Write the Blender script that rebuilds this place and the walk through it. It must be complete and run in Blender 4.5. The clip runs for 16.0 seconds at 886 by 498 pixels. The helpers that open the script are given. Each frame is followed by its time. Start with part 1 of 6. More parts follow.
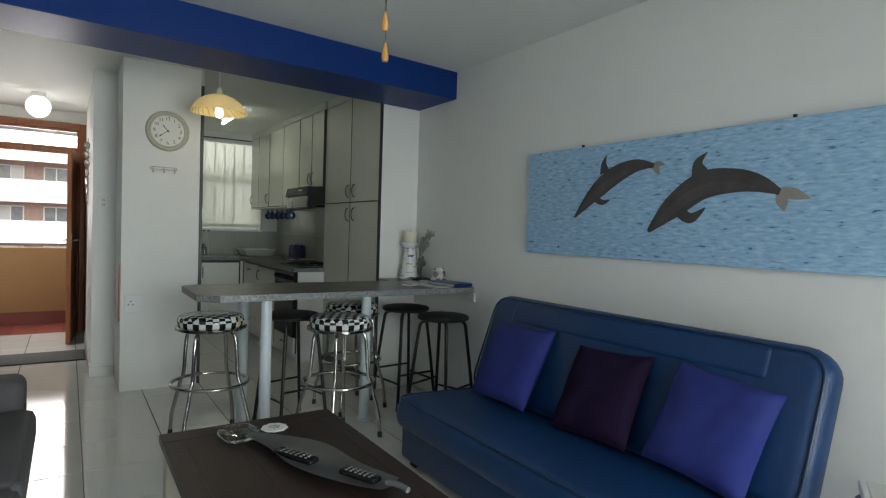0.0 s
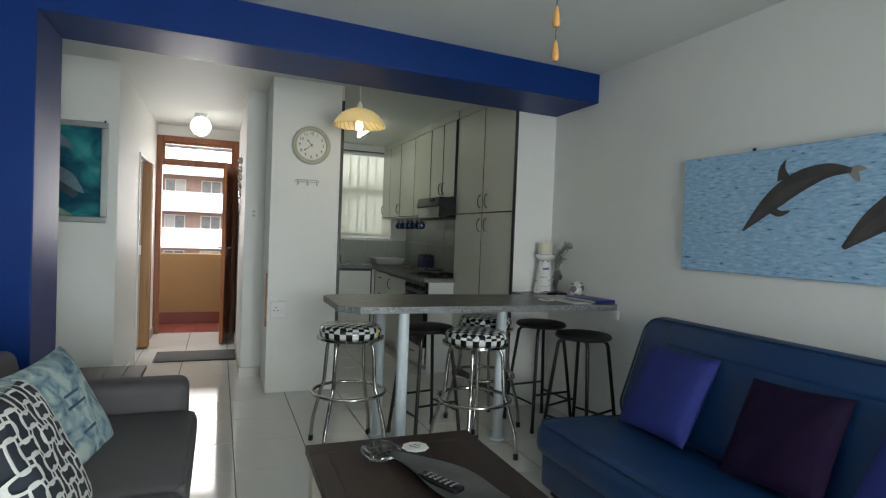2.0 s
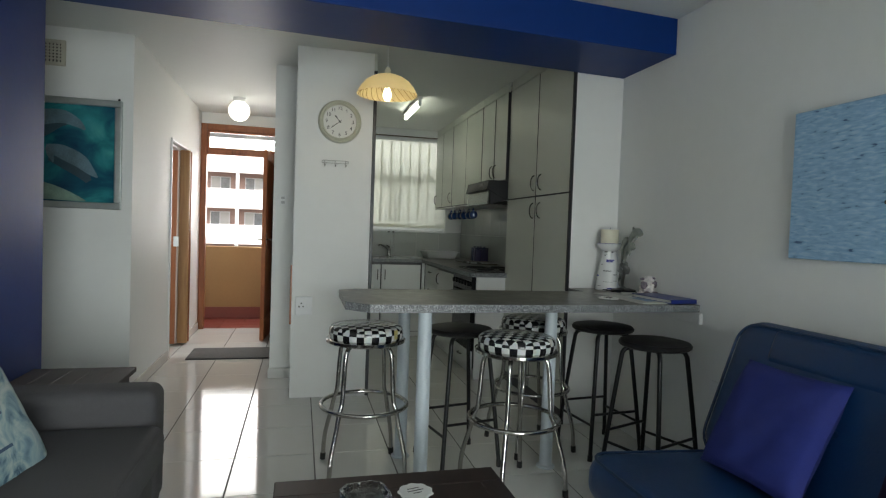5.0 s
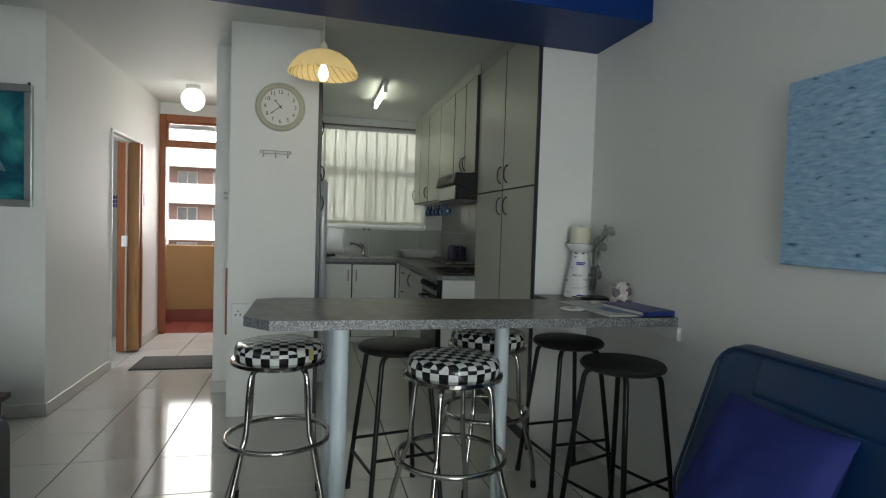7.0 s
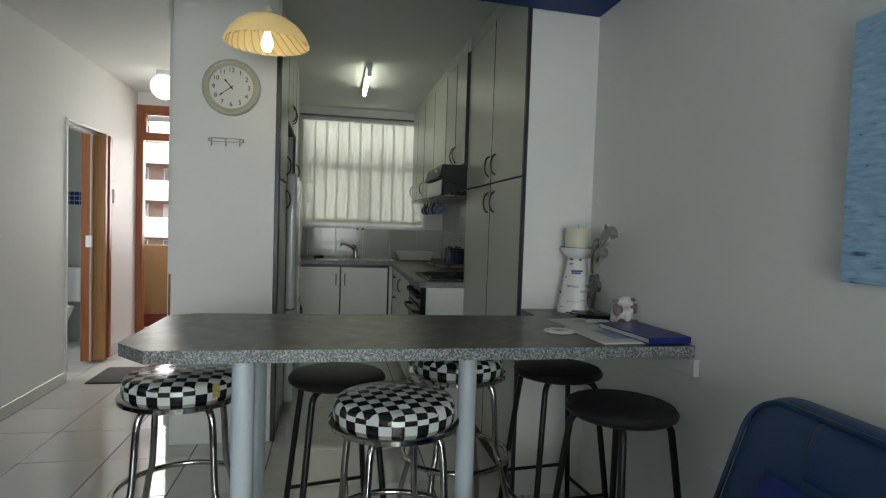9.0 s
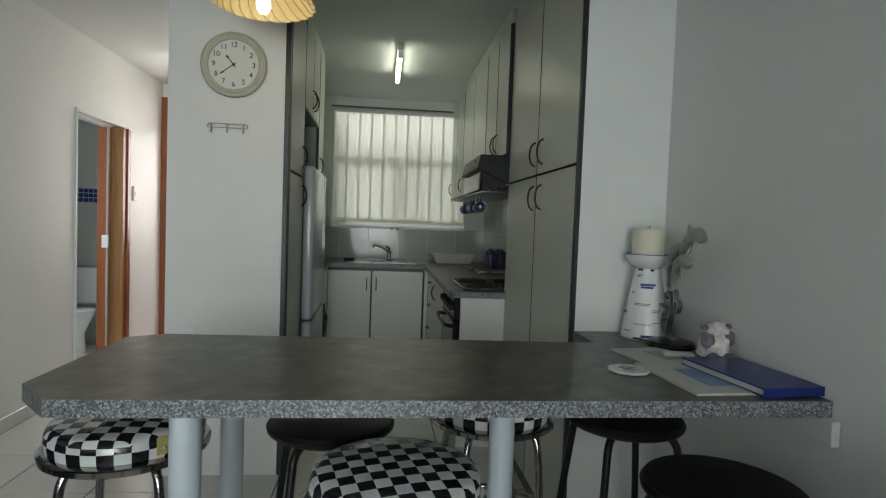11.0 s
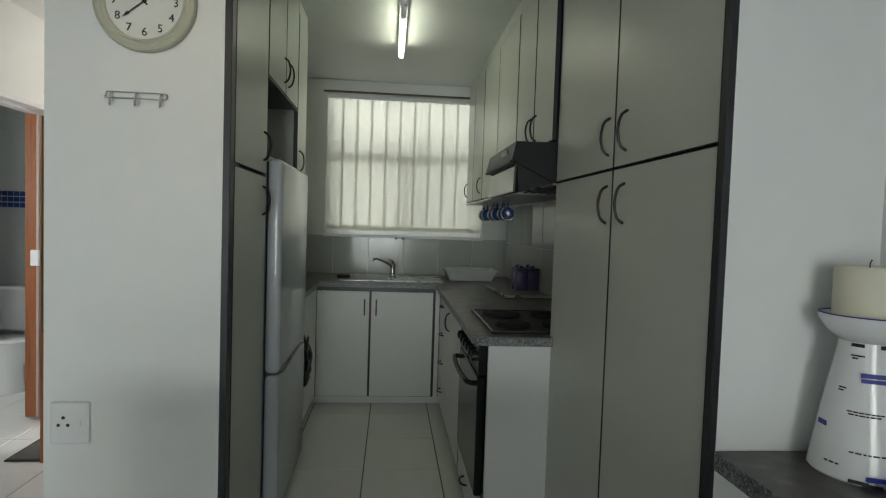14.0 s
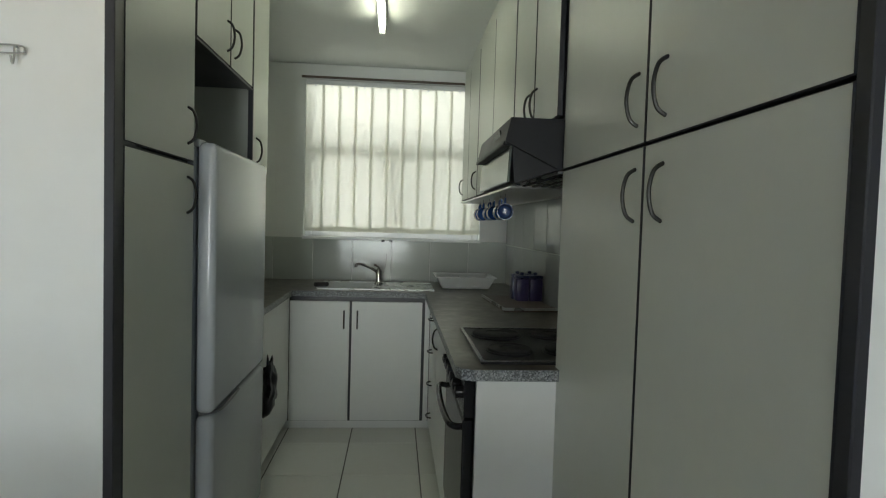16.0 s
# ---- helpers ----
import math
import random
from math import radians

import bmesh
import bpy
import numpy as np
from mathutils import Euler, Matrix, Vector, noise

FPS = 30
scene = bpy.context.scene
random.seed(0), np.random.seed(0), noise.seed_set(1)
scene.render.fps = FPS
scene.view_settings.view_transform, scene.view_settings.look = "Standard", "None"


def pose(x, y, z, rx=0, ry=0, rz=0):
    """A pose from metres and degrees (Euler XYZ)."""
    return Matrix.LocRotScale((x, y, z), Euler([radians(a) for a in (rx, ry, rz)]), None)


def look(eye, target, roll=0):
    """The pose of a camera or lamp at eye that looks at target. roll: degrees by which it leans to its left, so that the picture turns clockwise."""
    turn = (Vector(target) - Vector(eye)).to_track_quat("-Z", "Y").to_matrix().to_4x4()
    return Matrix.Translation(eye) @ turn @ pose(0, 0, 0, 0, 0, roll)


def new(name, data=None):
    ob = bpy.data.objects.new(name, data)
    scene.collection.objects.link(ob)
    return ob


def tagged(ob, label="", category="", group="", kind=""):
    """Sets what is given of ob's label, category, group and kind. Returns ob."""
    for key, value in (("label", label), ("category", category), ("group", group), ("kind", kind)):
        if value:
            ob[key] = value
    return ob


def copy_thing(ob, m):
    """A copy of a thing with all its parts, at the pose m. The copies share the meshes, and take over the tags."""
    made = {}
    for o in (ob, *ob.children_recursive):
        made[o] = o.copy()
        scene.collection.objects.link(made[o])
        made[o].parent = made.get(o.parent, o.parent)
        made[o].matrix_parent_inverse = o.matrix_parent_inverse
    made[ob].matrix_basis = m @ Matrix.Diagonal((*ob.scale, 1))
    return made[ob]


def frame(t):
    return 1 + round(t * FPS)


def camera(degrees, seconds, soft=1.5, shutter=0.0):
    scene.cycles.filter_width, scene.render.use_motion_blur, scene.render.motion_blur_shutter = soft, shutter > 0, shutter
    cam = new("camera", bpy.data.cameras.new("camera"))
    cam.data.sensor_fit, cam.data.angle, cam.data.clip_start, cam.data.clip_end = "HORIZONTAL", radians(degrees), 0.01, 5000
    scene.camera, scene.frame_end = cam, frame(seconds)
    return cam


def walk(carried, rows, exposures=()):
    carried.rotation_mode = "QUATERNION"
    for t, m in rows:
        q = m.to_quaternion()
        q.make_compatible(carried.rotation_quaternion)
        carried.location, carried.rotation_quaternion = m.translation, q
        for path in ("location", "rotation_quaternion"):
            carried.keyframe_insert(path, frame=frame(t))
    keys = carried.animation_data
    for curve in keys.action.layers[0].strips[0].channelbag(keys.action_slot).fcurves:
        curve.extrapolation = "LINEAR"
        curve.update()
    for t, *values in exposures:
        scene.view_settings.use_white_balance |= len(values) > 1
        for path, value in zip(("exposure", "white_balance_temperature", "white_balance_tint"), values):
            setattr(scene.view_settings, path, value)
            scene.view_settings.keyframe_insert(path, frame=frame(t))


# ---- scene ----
cam = camera(76.0, 16.0, soft=1.2)
PATH = [
    (0, (0.286, 0.329, 1.297), (1.389, 1.996, 1.236), 1.8),
    (0.5, (0.267, 0.358, 1.315), (1.283, 2.08, 1.255), 1.9),
    (1, (0.264, 0.404, 1.323), (1.189, 2.176, 1.267), 1.9),
    (1.5, (0.254, 0.453, 1.322), (1.082, 2.273, 1.272), 2.1),
    (2, (0.25, 0.518, 1.317), (0.984, 2.378, 1.271), 2.2),
    (2.5, (0.257, 0.579, 1.307), (0.924, 2.464, 1.262), 2.2),
    (3, (0.302, 0.642, 1.297), (0.92, 2.543, 1.256), 2.1),
    (5.5, (0.761, 1.125, 1.246), (1.238, 3.067, 1.176), 2.0),
    (6, (0.849, 1.211, 1.25), (1.324, 3.152, 1.176), 2.0),
    (6.5, (0.99, 1.311, 1.271), (1.463, 3.253, 1.194), 1.9),
    (7, (1.123, 1.397, 1.276), (1.583, 3.341, 1.197), 1.8),
    (7.5, (1.236, 1.489, 1.267), (1.674, 3.439, 1.188), 1.8),
    (8, (1.353, 1.636, 1.278), (1.776, 3.589, 1.2), 1.9),
    (8.5, (1.436, 1.755, 1.288), (1.845, 3.711, 1.206), 1.9),
    (11, (1.654, 2.378, 1.288), (1.871, 4.364, 1.199), 2.1),
    (11.5, (1.648, 2.503, 1.29), (1.855, 4.49, 1.199), 2.1),
    (12, (1.655, 2.669, 1.305), (1.858, 4.656, 1.214), 2.0),
    (12.5, (1.69, 2.862, 1.318), (1.889, 4.85, 1.227), 2.0),
    (13, (1.714, 3.017, 1.33), (1.906, 5.006, 1.241), 2.0),
    (13.5, (1.715, 3.192, 1.346), (1.901, 5.182, 1.259), 1.9),
    (14, (1.712, 3.341, 1.348), (1.896, 5.33, 1.261), 1.9),
    (14.5, (1.726, 3.45, 1.354), (1.908, 5.44, 1.27), 1.9),
    (15, (1.767, 3.574, 1.362), (1.946, 5.564, 1.279), 1.8),
    (15.5, (1.816, 3.715, 1.36), (1.988, 5.705, 1.275), 1.8),
    (16, (1.854, 3.836, 1.348), (2.02, 5.827, 1.264), 1.7),
]
walk(cam, [(t, look(eye, target, roll)) for t, eye, target, roll in PATH],
     exposures=[(0.0, 1.16), (2.5, 1.34), (7.0, 1.08), (11.5, 1.20), (14.0, 1.30), (15.0, 1.38), (16.0, 1.67)])

# ---- world and light ----
world = bpy.data.worlds.new("overcast_sky")
scene.world = world
world.use_nodes = True
wt = world.node_tree
bg = wt.nodes["Background"]
sky = wt.nodes.new("ShaderNodeTexSky")
sky.sky_type = "NISHITA"
sky.sun_disc = False
sky.sun_elevation, sky.sun_rotation = radians(48), radians(200)
sky.air_density, sky.dust_density = 1.0, 4.0
wt.links.new(sky.outputs[0], bg.inputs[0])
bg.inputs[1].default_value = 0.15

sun = new("sun", bpy.data.lights.new("sun", "SUN"))
sun.data.energy, sun.data.angle, sun.data.color = 2.2, radians(25), (1.0, 0.96, 0.9)
sun.matrix_world = look((0, 0, 20), (0 + 3, 0 + 8.0, 7), 0)


def area_lamp(name, eye, target, sx, sy, watts, colour, spread=180):
    l = bpy.data.lights.new(name, "AREA")
    l.shape, l.size, l.size_y, l.energy, l.color = "RECTANGLE", sx, sy, watts, colour
    l.spread = radians(spread)
    ob = new(name, l)
    ob.matrix_world = look(eye, target)
    return ob


def point_lamp(name, p, r, watts, colour):
    l = bpy.data.lights.new(name, "POINT")
    l.shadow_soft_size, l.energy, l.color = r, watts, colour
    ob = new(name, l)
    ob.location = p
    return ob


# unseen fill lamp, added in an invented opening to brighten the bathroom
area_lamp("bathroom_fill_light", (-2.02, 6.3, 1.7), (-1.0, 7.2, 1.0), 0.55, 0.55, 10.0, (0.93, 0.98, 1.0))
# daylight through the balcony opening behind the walker, and through the kitchen window
area_lamp("balcony_daylight", (1.30, -1.75, 1.15), (-0.45, 2.2, -0.15), 1.7, 2.0, 27, (0.90, 0.98, 0.965), 118)
area_lamp("kitchen_window_daylight", (1.82, 8.36, 1.84), (1.82, 5.0, 1.4), 1.3, 1.1, 3.5, (0.95, 0.99, 1.0))
area_lamp("front_door_daylight", (0.0, 8.90, 1.70), (0.0, 6.0, 1.1), 1.1, 1.3, 14, (1.0, 0.975, 0.94))
point_lamp("hall_globe_light", (0.03, 7.2, 2.24), 0.05, 0.6, (1.0, 0.92, 0.76))
point_lamp("pendant_light", (1.18, 4.64, 2.045), 0.03, 0.6, (1.0, 0.80, 0.50))
area_lamp("strip_light", (1.745, 6.79, 2.415), (1.745, 6.79, 0.0), 0.05, 0.75, 0.22, (0.95, 1.0, 0.62))

# ---- materials ----
MATS = {}


def mat(name, col, rough=0.5, metal=0.0, var=0.08, vscale=3.0, bump=0.0, bscale=60.0, spec=0.5, island=0.0, coat=0.0, rvar=0.1):
    """Painted or moulded surface: base colour varied at two scales, roughness varied, fine relief."""
    if name in MATS:
        return MATS[name]
    m = bpy.data.materials.new(name)
    m.use_nodes = True
    nt = m.node_tree
    b = nt.nodes["Principled BSDF"]
    tc = nt.nodes.new("ShaderNodeTexCoord")
    n1 = nt.nodes.new("ShaderNodeTexNoise")
    n1.inputs["Scale"].default_value, n1.inputs["Detail"].default_value = vscale, 5
    n2 = nt.nodes.new("ShaderNodeTexNoise")
    n2.inputs["Scale"].default_value, n2.inputs["Detail"].default_value = vscale * 14, 3
    for n in (n1, n2):
        nt.links.new(tc.outputs["Object"], n.inputs["Vector"])
    add = nt.nodes.new("ShaderNodeMath")
    add.operation = "MULTIPLY_ADD"
    nt.links.new(n2.outputs["Fac"], add.inputs[0])
    add.inputs[1].default_value = 0.5
    nt.links.new(n1.outputs["Fac"], add.inputs[2])
    last = add.outputs[0]
    if island:
        oi = nt.nodes.new("ShaderNodeObjectInfo")
        a2 = nt.nodes.new("ShaderNodeMath")
        a2.operation = "MULTIPLY_ADD"
        nt.links.new(oi.outputs["Random"], a2.inputs[0])
        a2.inputs[1].default_value = island
        nt.links.new(last, a2.inputs[2])
        last = a2.outputs[0]
    mr = nt.nodes.new("ShaderNodeMapRange")
    mr.inputs["From Min"].default_value, mr.inputs["From Max"].default_value = 0.35, 1.15 + island
    nt.links.new(last, mr.inputs["Value"])
    mix = nt.nodes.new("ShaderNodeMix")
    mix.data_type = "RGBA"
    nt.links.new(mr.outputs["Result"], mix.inputs["Factor"])
    mix.inputs["A"].default_value = (*[c * (1 - var) for c in col], 1)
    mix.inputs["B"].default_value = (*[min(1, c * (1 + var)) for c in col], 1)
    nt.links.new(mix.outputs["Result"], b.inputs["Base Color"])
    rr = nt.nodes.new("ShaderNodeMapRange")
    nt.links.new(n1.outputs["Fac"], rr.inputs["Value"])
    rr.inputs["To Min"].default_value, rr.inputs["To Max"].default_value = max(0.02, rough * (1 - rvar * 2)), min(1, rough * (1 + rvar * 2))
    nt.links.new(rr.outputs["Result"], b.inputs["Roughness"])
    b.inputs["Metallic"].default_value = metal
    b.inputs["Specular IOR Level"].default_value = spec
    b.inputs["Coat Weight"].default_value = coat
    if bump:
        nb = nt.nodes.new("ShaderNodeTexNoise")
        nb.inputs["Scale"].default_value, nb.inputs["Detail"].default_value = bscale, 4
        nt.links.new(tc.outputs["Object"], nb.inputs["Vector"])
        bp = nt.nodes.new("ShaderNodeBump")
        bp.inputs["Strength"].default_value, bp.inputs["Distance"].default_value = bump, 0.004
        nt.links.new(nb.outputs["Fac"], bp.inputs["Height"])
        nt.links.new(bp.outputs["Normal"], b.inputs["Normal"])
    MATS[name] = m
    return m


def mat_ramp(name, stops, tex="noise", scale=(10, 10, 10), rough=0.5, detail=6, bump=0.1, distortion=0.0, metal=0.0, coord="Object"):
    """Grained or speckled surface: a stretched texture through a colour ramp."""
    m = bpy.data.materials.new(name)
    m.use_nodes = True
    nt = m.node_tree
    b = nt.nodes["Principled BSDF"]
    tc = nt.nodes.new("ShaderNodeTexCoord")
    mp = nt.nodes.new("ShaderNodeMapping")
    mp.inputs["Scale"].default_value = scale
    nt.links.new(tc.outputs[coord], mp.inputs["Vector"])
    if tex == "noise":
        t = nt.nodes.new("ShaderNodeTexNoise")
        t.inputs["Scale"].default_value, t.inputs["Detail"].default_value, t.inputs["Distortion"].default_value = 1, detail, distortion
        out = t.outputs["Fac"]
    elif tex == "voronoi":
        t = nt.nodes.new("ShaderNodeTexVoronoi")
        t.inputs["Scale"].default_value = 1
        out = t.outputs["Color"]
    else:
        t = nt.nodes.new("ShaderNodeTexWave")
        t.inputs["Scale"].default_value, t.inputs["Distortion"].default_value, t.inputs["Detail"].default_value = 1, distortion, 4
        out = t.outputs["Fac"]
    nt.links.new(mp.outputs[0], t.inputs["Vector"])
    r = nt.nodes.new("ShaderNodeValToRGB")
    while len(r.color_ramp.elements) < len(stops):
        r.color_ramp.elements.new(0.5)
    for e, (p, c) in zip(r.color_ramp.elements, stops):
        e.position, e.color = p, (*c, 1)
    nt.links.new(out, r.inputs["Fac"])
    nt.links.new(r.outputs[0], b.inputs["Base Color"])
    b.inputs["Roughness"].default_value, b.inputs["Metallic"].default_value = rough, metal
    if bump:
        bp = nt.nodes.new("ShaderNodeBump")
        bp.inputs["Strength"].default_value, bp.inputs["Distance"].default_value = bump, 0.002
        nt.links.new(out, bp.inputs["Height"])
        nt.links.new(bp.outputs[0], b.inputs["Normal"])
    MATS[name] = m
    return m


def glow(name, col, strength):
    m = bpy.data.materials.new(name)
    m.use_nodes = True
    b = m.node_tree.nodes["Principled BSDF"]
    b.inputs["Base Color"].default_value = (*col, 1)
    b.inputs["Emission Color"].default_value, b.inputs["Emission Strength"].default_value = (*col, 1), strength
    MATS[name] = m
    return m


def glass(name, col=(0.95, 0.98, 0.98), rough=0.02):
    m = bpy.data.materials.new(name)
    m.use_nodes = True
    b = m.node_tree.nodes["Principled BSDF"]
    b.inputs["Base Color"].default_value = (*col, 1)
    b.inputs["Transmission Weight"].default_value, b.inputs["Roughness"].default_value, b.inputs["IOR"].default_value = 1, rough, 1.45
    MATS[name] = m
    return m


def cloth_translucent(name, col, amount, rough=0.8):
    """Thin sheet that lets part of the light through, with a fine weave."""
    m = mat(name, col, rough, var=0.03, vscale=4, bump=0.04, bscale=300)
    nt = m.node_tree
    b = nt.nodes["Principled BSDF"]
    tr = nt.nodes.new("ShaderNodeBsdfTranslucent")
    tr.inputs["Color"].default_value = (*col, 1)
    mx = nt.nodes.new("ShaderNodeMixShader")
    mx.inputs[0].default_value = amount
    nt.links.new(b.outputs[0], mx.inputs[1])
    nt.links.new(tr.outputs[0], mx.inputs[2])
    nt.links.new(mx.outputs[0], nt.nodes["Material Output"].inputs[0])
    return m


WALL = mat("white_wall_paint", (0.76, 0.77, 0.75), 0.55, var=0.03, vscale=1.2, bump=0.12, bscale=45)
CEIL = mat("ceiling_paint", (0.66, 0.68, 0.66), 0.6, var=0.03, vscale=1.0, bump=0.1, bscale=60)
BLUE = mat("blue_enamel", (0.003, 0.030, 0.17), 0.42, spec=0.2, var=0.1, vscale=2.0, bump=0.08, bscale=25)
TILE = mat("floor_tile_glaze", (0.68, 0.68, 0.65), 0.075, var=0.05, vscale=2.0, spec=0.75, island=0.35, bump=0.02, bscale=12)
GROUT = mat("grout", (0.09, 0.085, 0.08), 0.9, var=0.2, vscale=8)
SKIRT = mat("skirting_tile", (0.62, 0.62, 0.59), 0.2, var=0.05)
LAMI = mat("cupboard_laminate", (0.57, 0.59, 0.535), 0.38, var=0.03, vscale=1.5, bump=0.03, bscale=200)
LAMIW = mat("white_side_panel", (0.74, 0.75, 0.74), 0.4, var=0.03, vscale=2)
DARKEDGE = mat("dark_edging", (0.022, 0.022, 0.028), 0.4, var=0.15, vscale=6)
PEWTER = mat("pewter_handle", (0.035, 0.034, 0.032), 0.36, metal=0.6, var=0.2, vscale=12)
CHROME = mat("chrome_tube", (0.46, 0.45, 0.43), 0.12, metal=1.0, var=0.12, vscale=10, rvar=0.3)
STEEL = mat("brushed_steel", (0.55, 0.56, 0.56), 0.28, metal=1.0, var=0.08, vscale=10)
BLACKTUBE = mat("black_painted_tube", (0.008, 0.008, 0.009), 0.3, var=0.2, vscale=10, spec=0.35)
BLACKVINYL = mat("black_vinyl", (0.011, 0.010, 0.011), 0.45, spec=0.3, var=0.25, vscale=9, bump=0.15, bscale=90)
RUBBER = mat("black_rubber", (0.012, 0.012, 0.012), 0.7)
POLE = mat("white_painted_pole", (0.50, 0.56, 0.60), 0.35, var=0.05, vscale=5)
NAVY = mat("navy_leatherette", (0.004, 0.034, 0.115), 0.40, var=0.15, vscale=3, bump=0.2, bscale=120)
NAVYPIPE = mat("navy_piping", (0.006, 0.028, 0.08), 0.4)
ROYAL = mat("royal_blue_cotton", (0.011, 0.022, 0.175), 0.85, var=0.15, vscale=6, bump=0.25, bscale=260)
PLUM = mat("plum_satin", (0.012, 0.0055, 0.026), 0.85, spec=0.15, var=0.3, vscale=6, bump=0.2, bscale=160)
CHAR = mat("charcoal_upholstery", (0.075, 0.072, 0.077), 0.9, var=0.12, vscale=5, bump=0.35, bscale=300)
CLOCKRIM = mat("cream_clock_rim", (0.52, 0.52, 0.42), 0.35, var=0.15, vscale=9)
CLOCKFACE = mat("clock_face", (0.72, 0.72, 0.68), 0.4, var=0.02)
INK = mat("black_ink", (0.015, 0.015, 0.016), 0.6)
BLUEINK = mat("blue_ink", (0.02, 0.03, 0.28), 0.5)
WHITEPL = mat("white_plastic", (0.75, 0.76, 0.76), 0.35, var=0.03)
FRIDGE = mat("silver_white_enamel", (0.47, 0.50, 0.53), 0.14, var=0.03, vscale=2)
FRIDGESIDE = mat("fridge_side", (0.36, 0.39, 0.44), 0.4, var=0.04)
BLACKGL = mat("black_appliance", (0.012, 0.012, 0.014), 0.22, var=0.15, vscale=5, spec=0.3)
HOODM = mat("hood_dark_enamel", (0.011, 0.011, 0.013), 0.42, var=0.15, vscale=5, spec=0.25)
IRON = mat("cast_iron_plate", (0.016, 0.016, 0.017), 0.7, spec=0.2, var=0.2, vscale=15, bump=0.2)
WTILE = mat("wall_tile_glaze", (0.42, 0.44, 0.42), 0.10, spec=0.4, var=0.05, vscale=4, island=0.3)
SILVER = mat("silver_frame", (0.44, 0.47, 0.46), 0.36, metal=0.7, var=0.15, vscale=14, bump=0.15)
MUG = mat("blue_mug_glaze", (0.02, 0.06, 0.20), 0.18, var=0.2, vscale=8)
CREAM = mat("cream_wax", (0.70, 0.67, 0.53), 0.5, var=0.04)
CERAM = mat("white_ceramic", (0.78, 0.79, 0.79), 0.16, var=0.03)
PEWGREY = mat("grey_stone_resin", (0.25, 0.27, 0.24), 0.3, var=0.45, vscale=16)
DOLL = mat("white_shell_resin", (0.66, 0.61, 0.59), 0.4, var=0.55, vscale=32, bump=0.3, bscale=50)
PAPER = mat("paper", (0.55, 0.55, 0.52), 0.7, var=0.04)
BLUECOVER = mat("blue_cover", (0.008, 0.022, 0.17), 0.35, var=0.1)
MAT_FL = mat("door_mat_pile", (0.085, 0.08, 0.075), 0.95, var=0.3, vscale=20, bump=0.6, bscale=250)
REDTILE = mat("red_quarry_tile", (0.24, 0.055, 0.04), 0.35, var=0.15, vscale=6, island=0.3)
OCHRE = mat("ochre_plaster", (0.34, 0.20, 0.085), 0.8, var=0.08, vscale=2, bump=0.2, bscale=40)
REDSK = mat("red_skirting", (0.20, 0.045, 0.03), 0.4, var=0.12)
WHITEPLASTER = mat("white_facade", (0.80, 0.80, 0.79), 0.8, var=0.04, vscale=0.4)
BRICK = mat("brown_brick_facade", (0.45, 0.31, 0.26), 0.85, var=0.2, vscale=6)
GROUND = mat("ground_asphalt", (0.055, 0.055, 0.052), 0.9, var=0.3, vscale=0.3)
DULLGL = mat("dark_window_glass", (0.26, 0.28, 0.29), 0.15, var=0.3)
CURTAIN = mat("pale_curtain", (0.6, 0.6, 0.57), 0.9)
RUNNER = mat("brown_rail", (0.10, 0.075, 0.05), 0.5)
BAG = mat("black_bag", (0.012, 0.012, 0.014), 0.35, var=0.2, bump=0.5, bscale=20)
PURPLE = mat("purple_tin", (0.04, 0.03, 0.10), 0.3, var=0.2, vscale=10)
BLUETIN = mat("blue_tin", (0.010, 0.016, 0.065), 0.3, var=0.2, vscale=10)
TRAYM = mat("board_dark", (0.10, 0.075, 0.06), 0.4, var=0.2, vscale=8)
GOLDY = mat("varnished_pull", (0.45, 0.22, 0.05), 0.35, var=0.1)
BOWL = mat("grey_glazed_metal", (0.24, 0.25, 0.26), 0.38, metal=0.5, var=0.2, vscale=10, bump=0.1)
BLUETABLE = mat("blue_round_top", (0.015, 0.02, 0.22), 0.3)
CREAMPL = mat("cream_plaster_vent", (0.5, 0.48, 0.40), 0.7)
BATHT = mat("bath_tile_glaze", (0.55, 0.57, 0.55), 0.15, var=0.05)
MOSA = mat("blue_mosaic", (0.03, 0.06, 0.22), 0.2, var=0.5, vscale=30, island=0.8)
GLASS = glass("clear_glass")
WOOD = mat_ramp("red_meranti", [(0.25, (0.17, 0.050, 0.018)), (0.55, (0.30, 0.10, 0.035)), (0.8, (0.21, 0.065, 0.025))], scale=(28, 28, 2.2), rough=0.35, distortion=1.2)
PINE = mat_ramp("folding_door_wood", [(0.25, (0.26, 0.12, 0.04)), (0.6, (0.37, 0.19, 0.07)), (0.8, (0.29, 0.14, 0.05))], scale=(40, 40, 2.0), rough=0.4, distortion=0.8)
DARKWOOD = mat_ramp("dark_stained_wood", [(0.2, (0.013, 0.007, 0.006)), (0.6, (0.026, 0.013, 0.011)), (0.85, (0.018, 0.009, 0.008))], scale=(30, 2.5, 30), rough=0.5, distortion=1.0)
BARTOP = mat_ramp("grey_laminate_top", [(0.32, (0.036, 0.031, 0.026)), (0.46, (0.072, 0.065, 0.056)), (0.56, (0.088, 0.080, 0.070)), (0.70, (0.150, 0.138, 0.120))], scale=(15, 15, 15), rough=0.33, detail=8, bump=0.02)
BAREDGE = mat_ramp("speckled_granite_edge", [(0.0, (0.03, 0.032, 0.035)), (0.4, (0.10, 0.11, 0.115)), (0.7, (0.24, 0.25, 0.26)), (1.0, (0.42, 0.43, 0.44))], tex="voronoi", scale=(240, 240, 240), rough=0.4, bump=0.05)
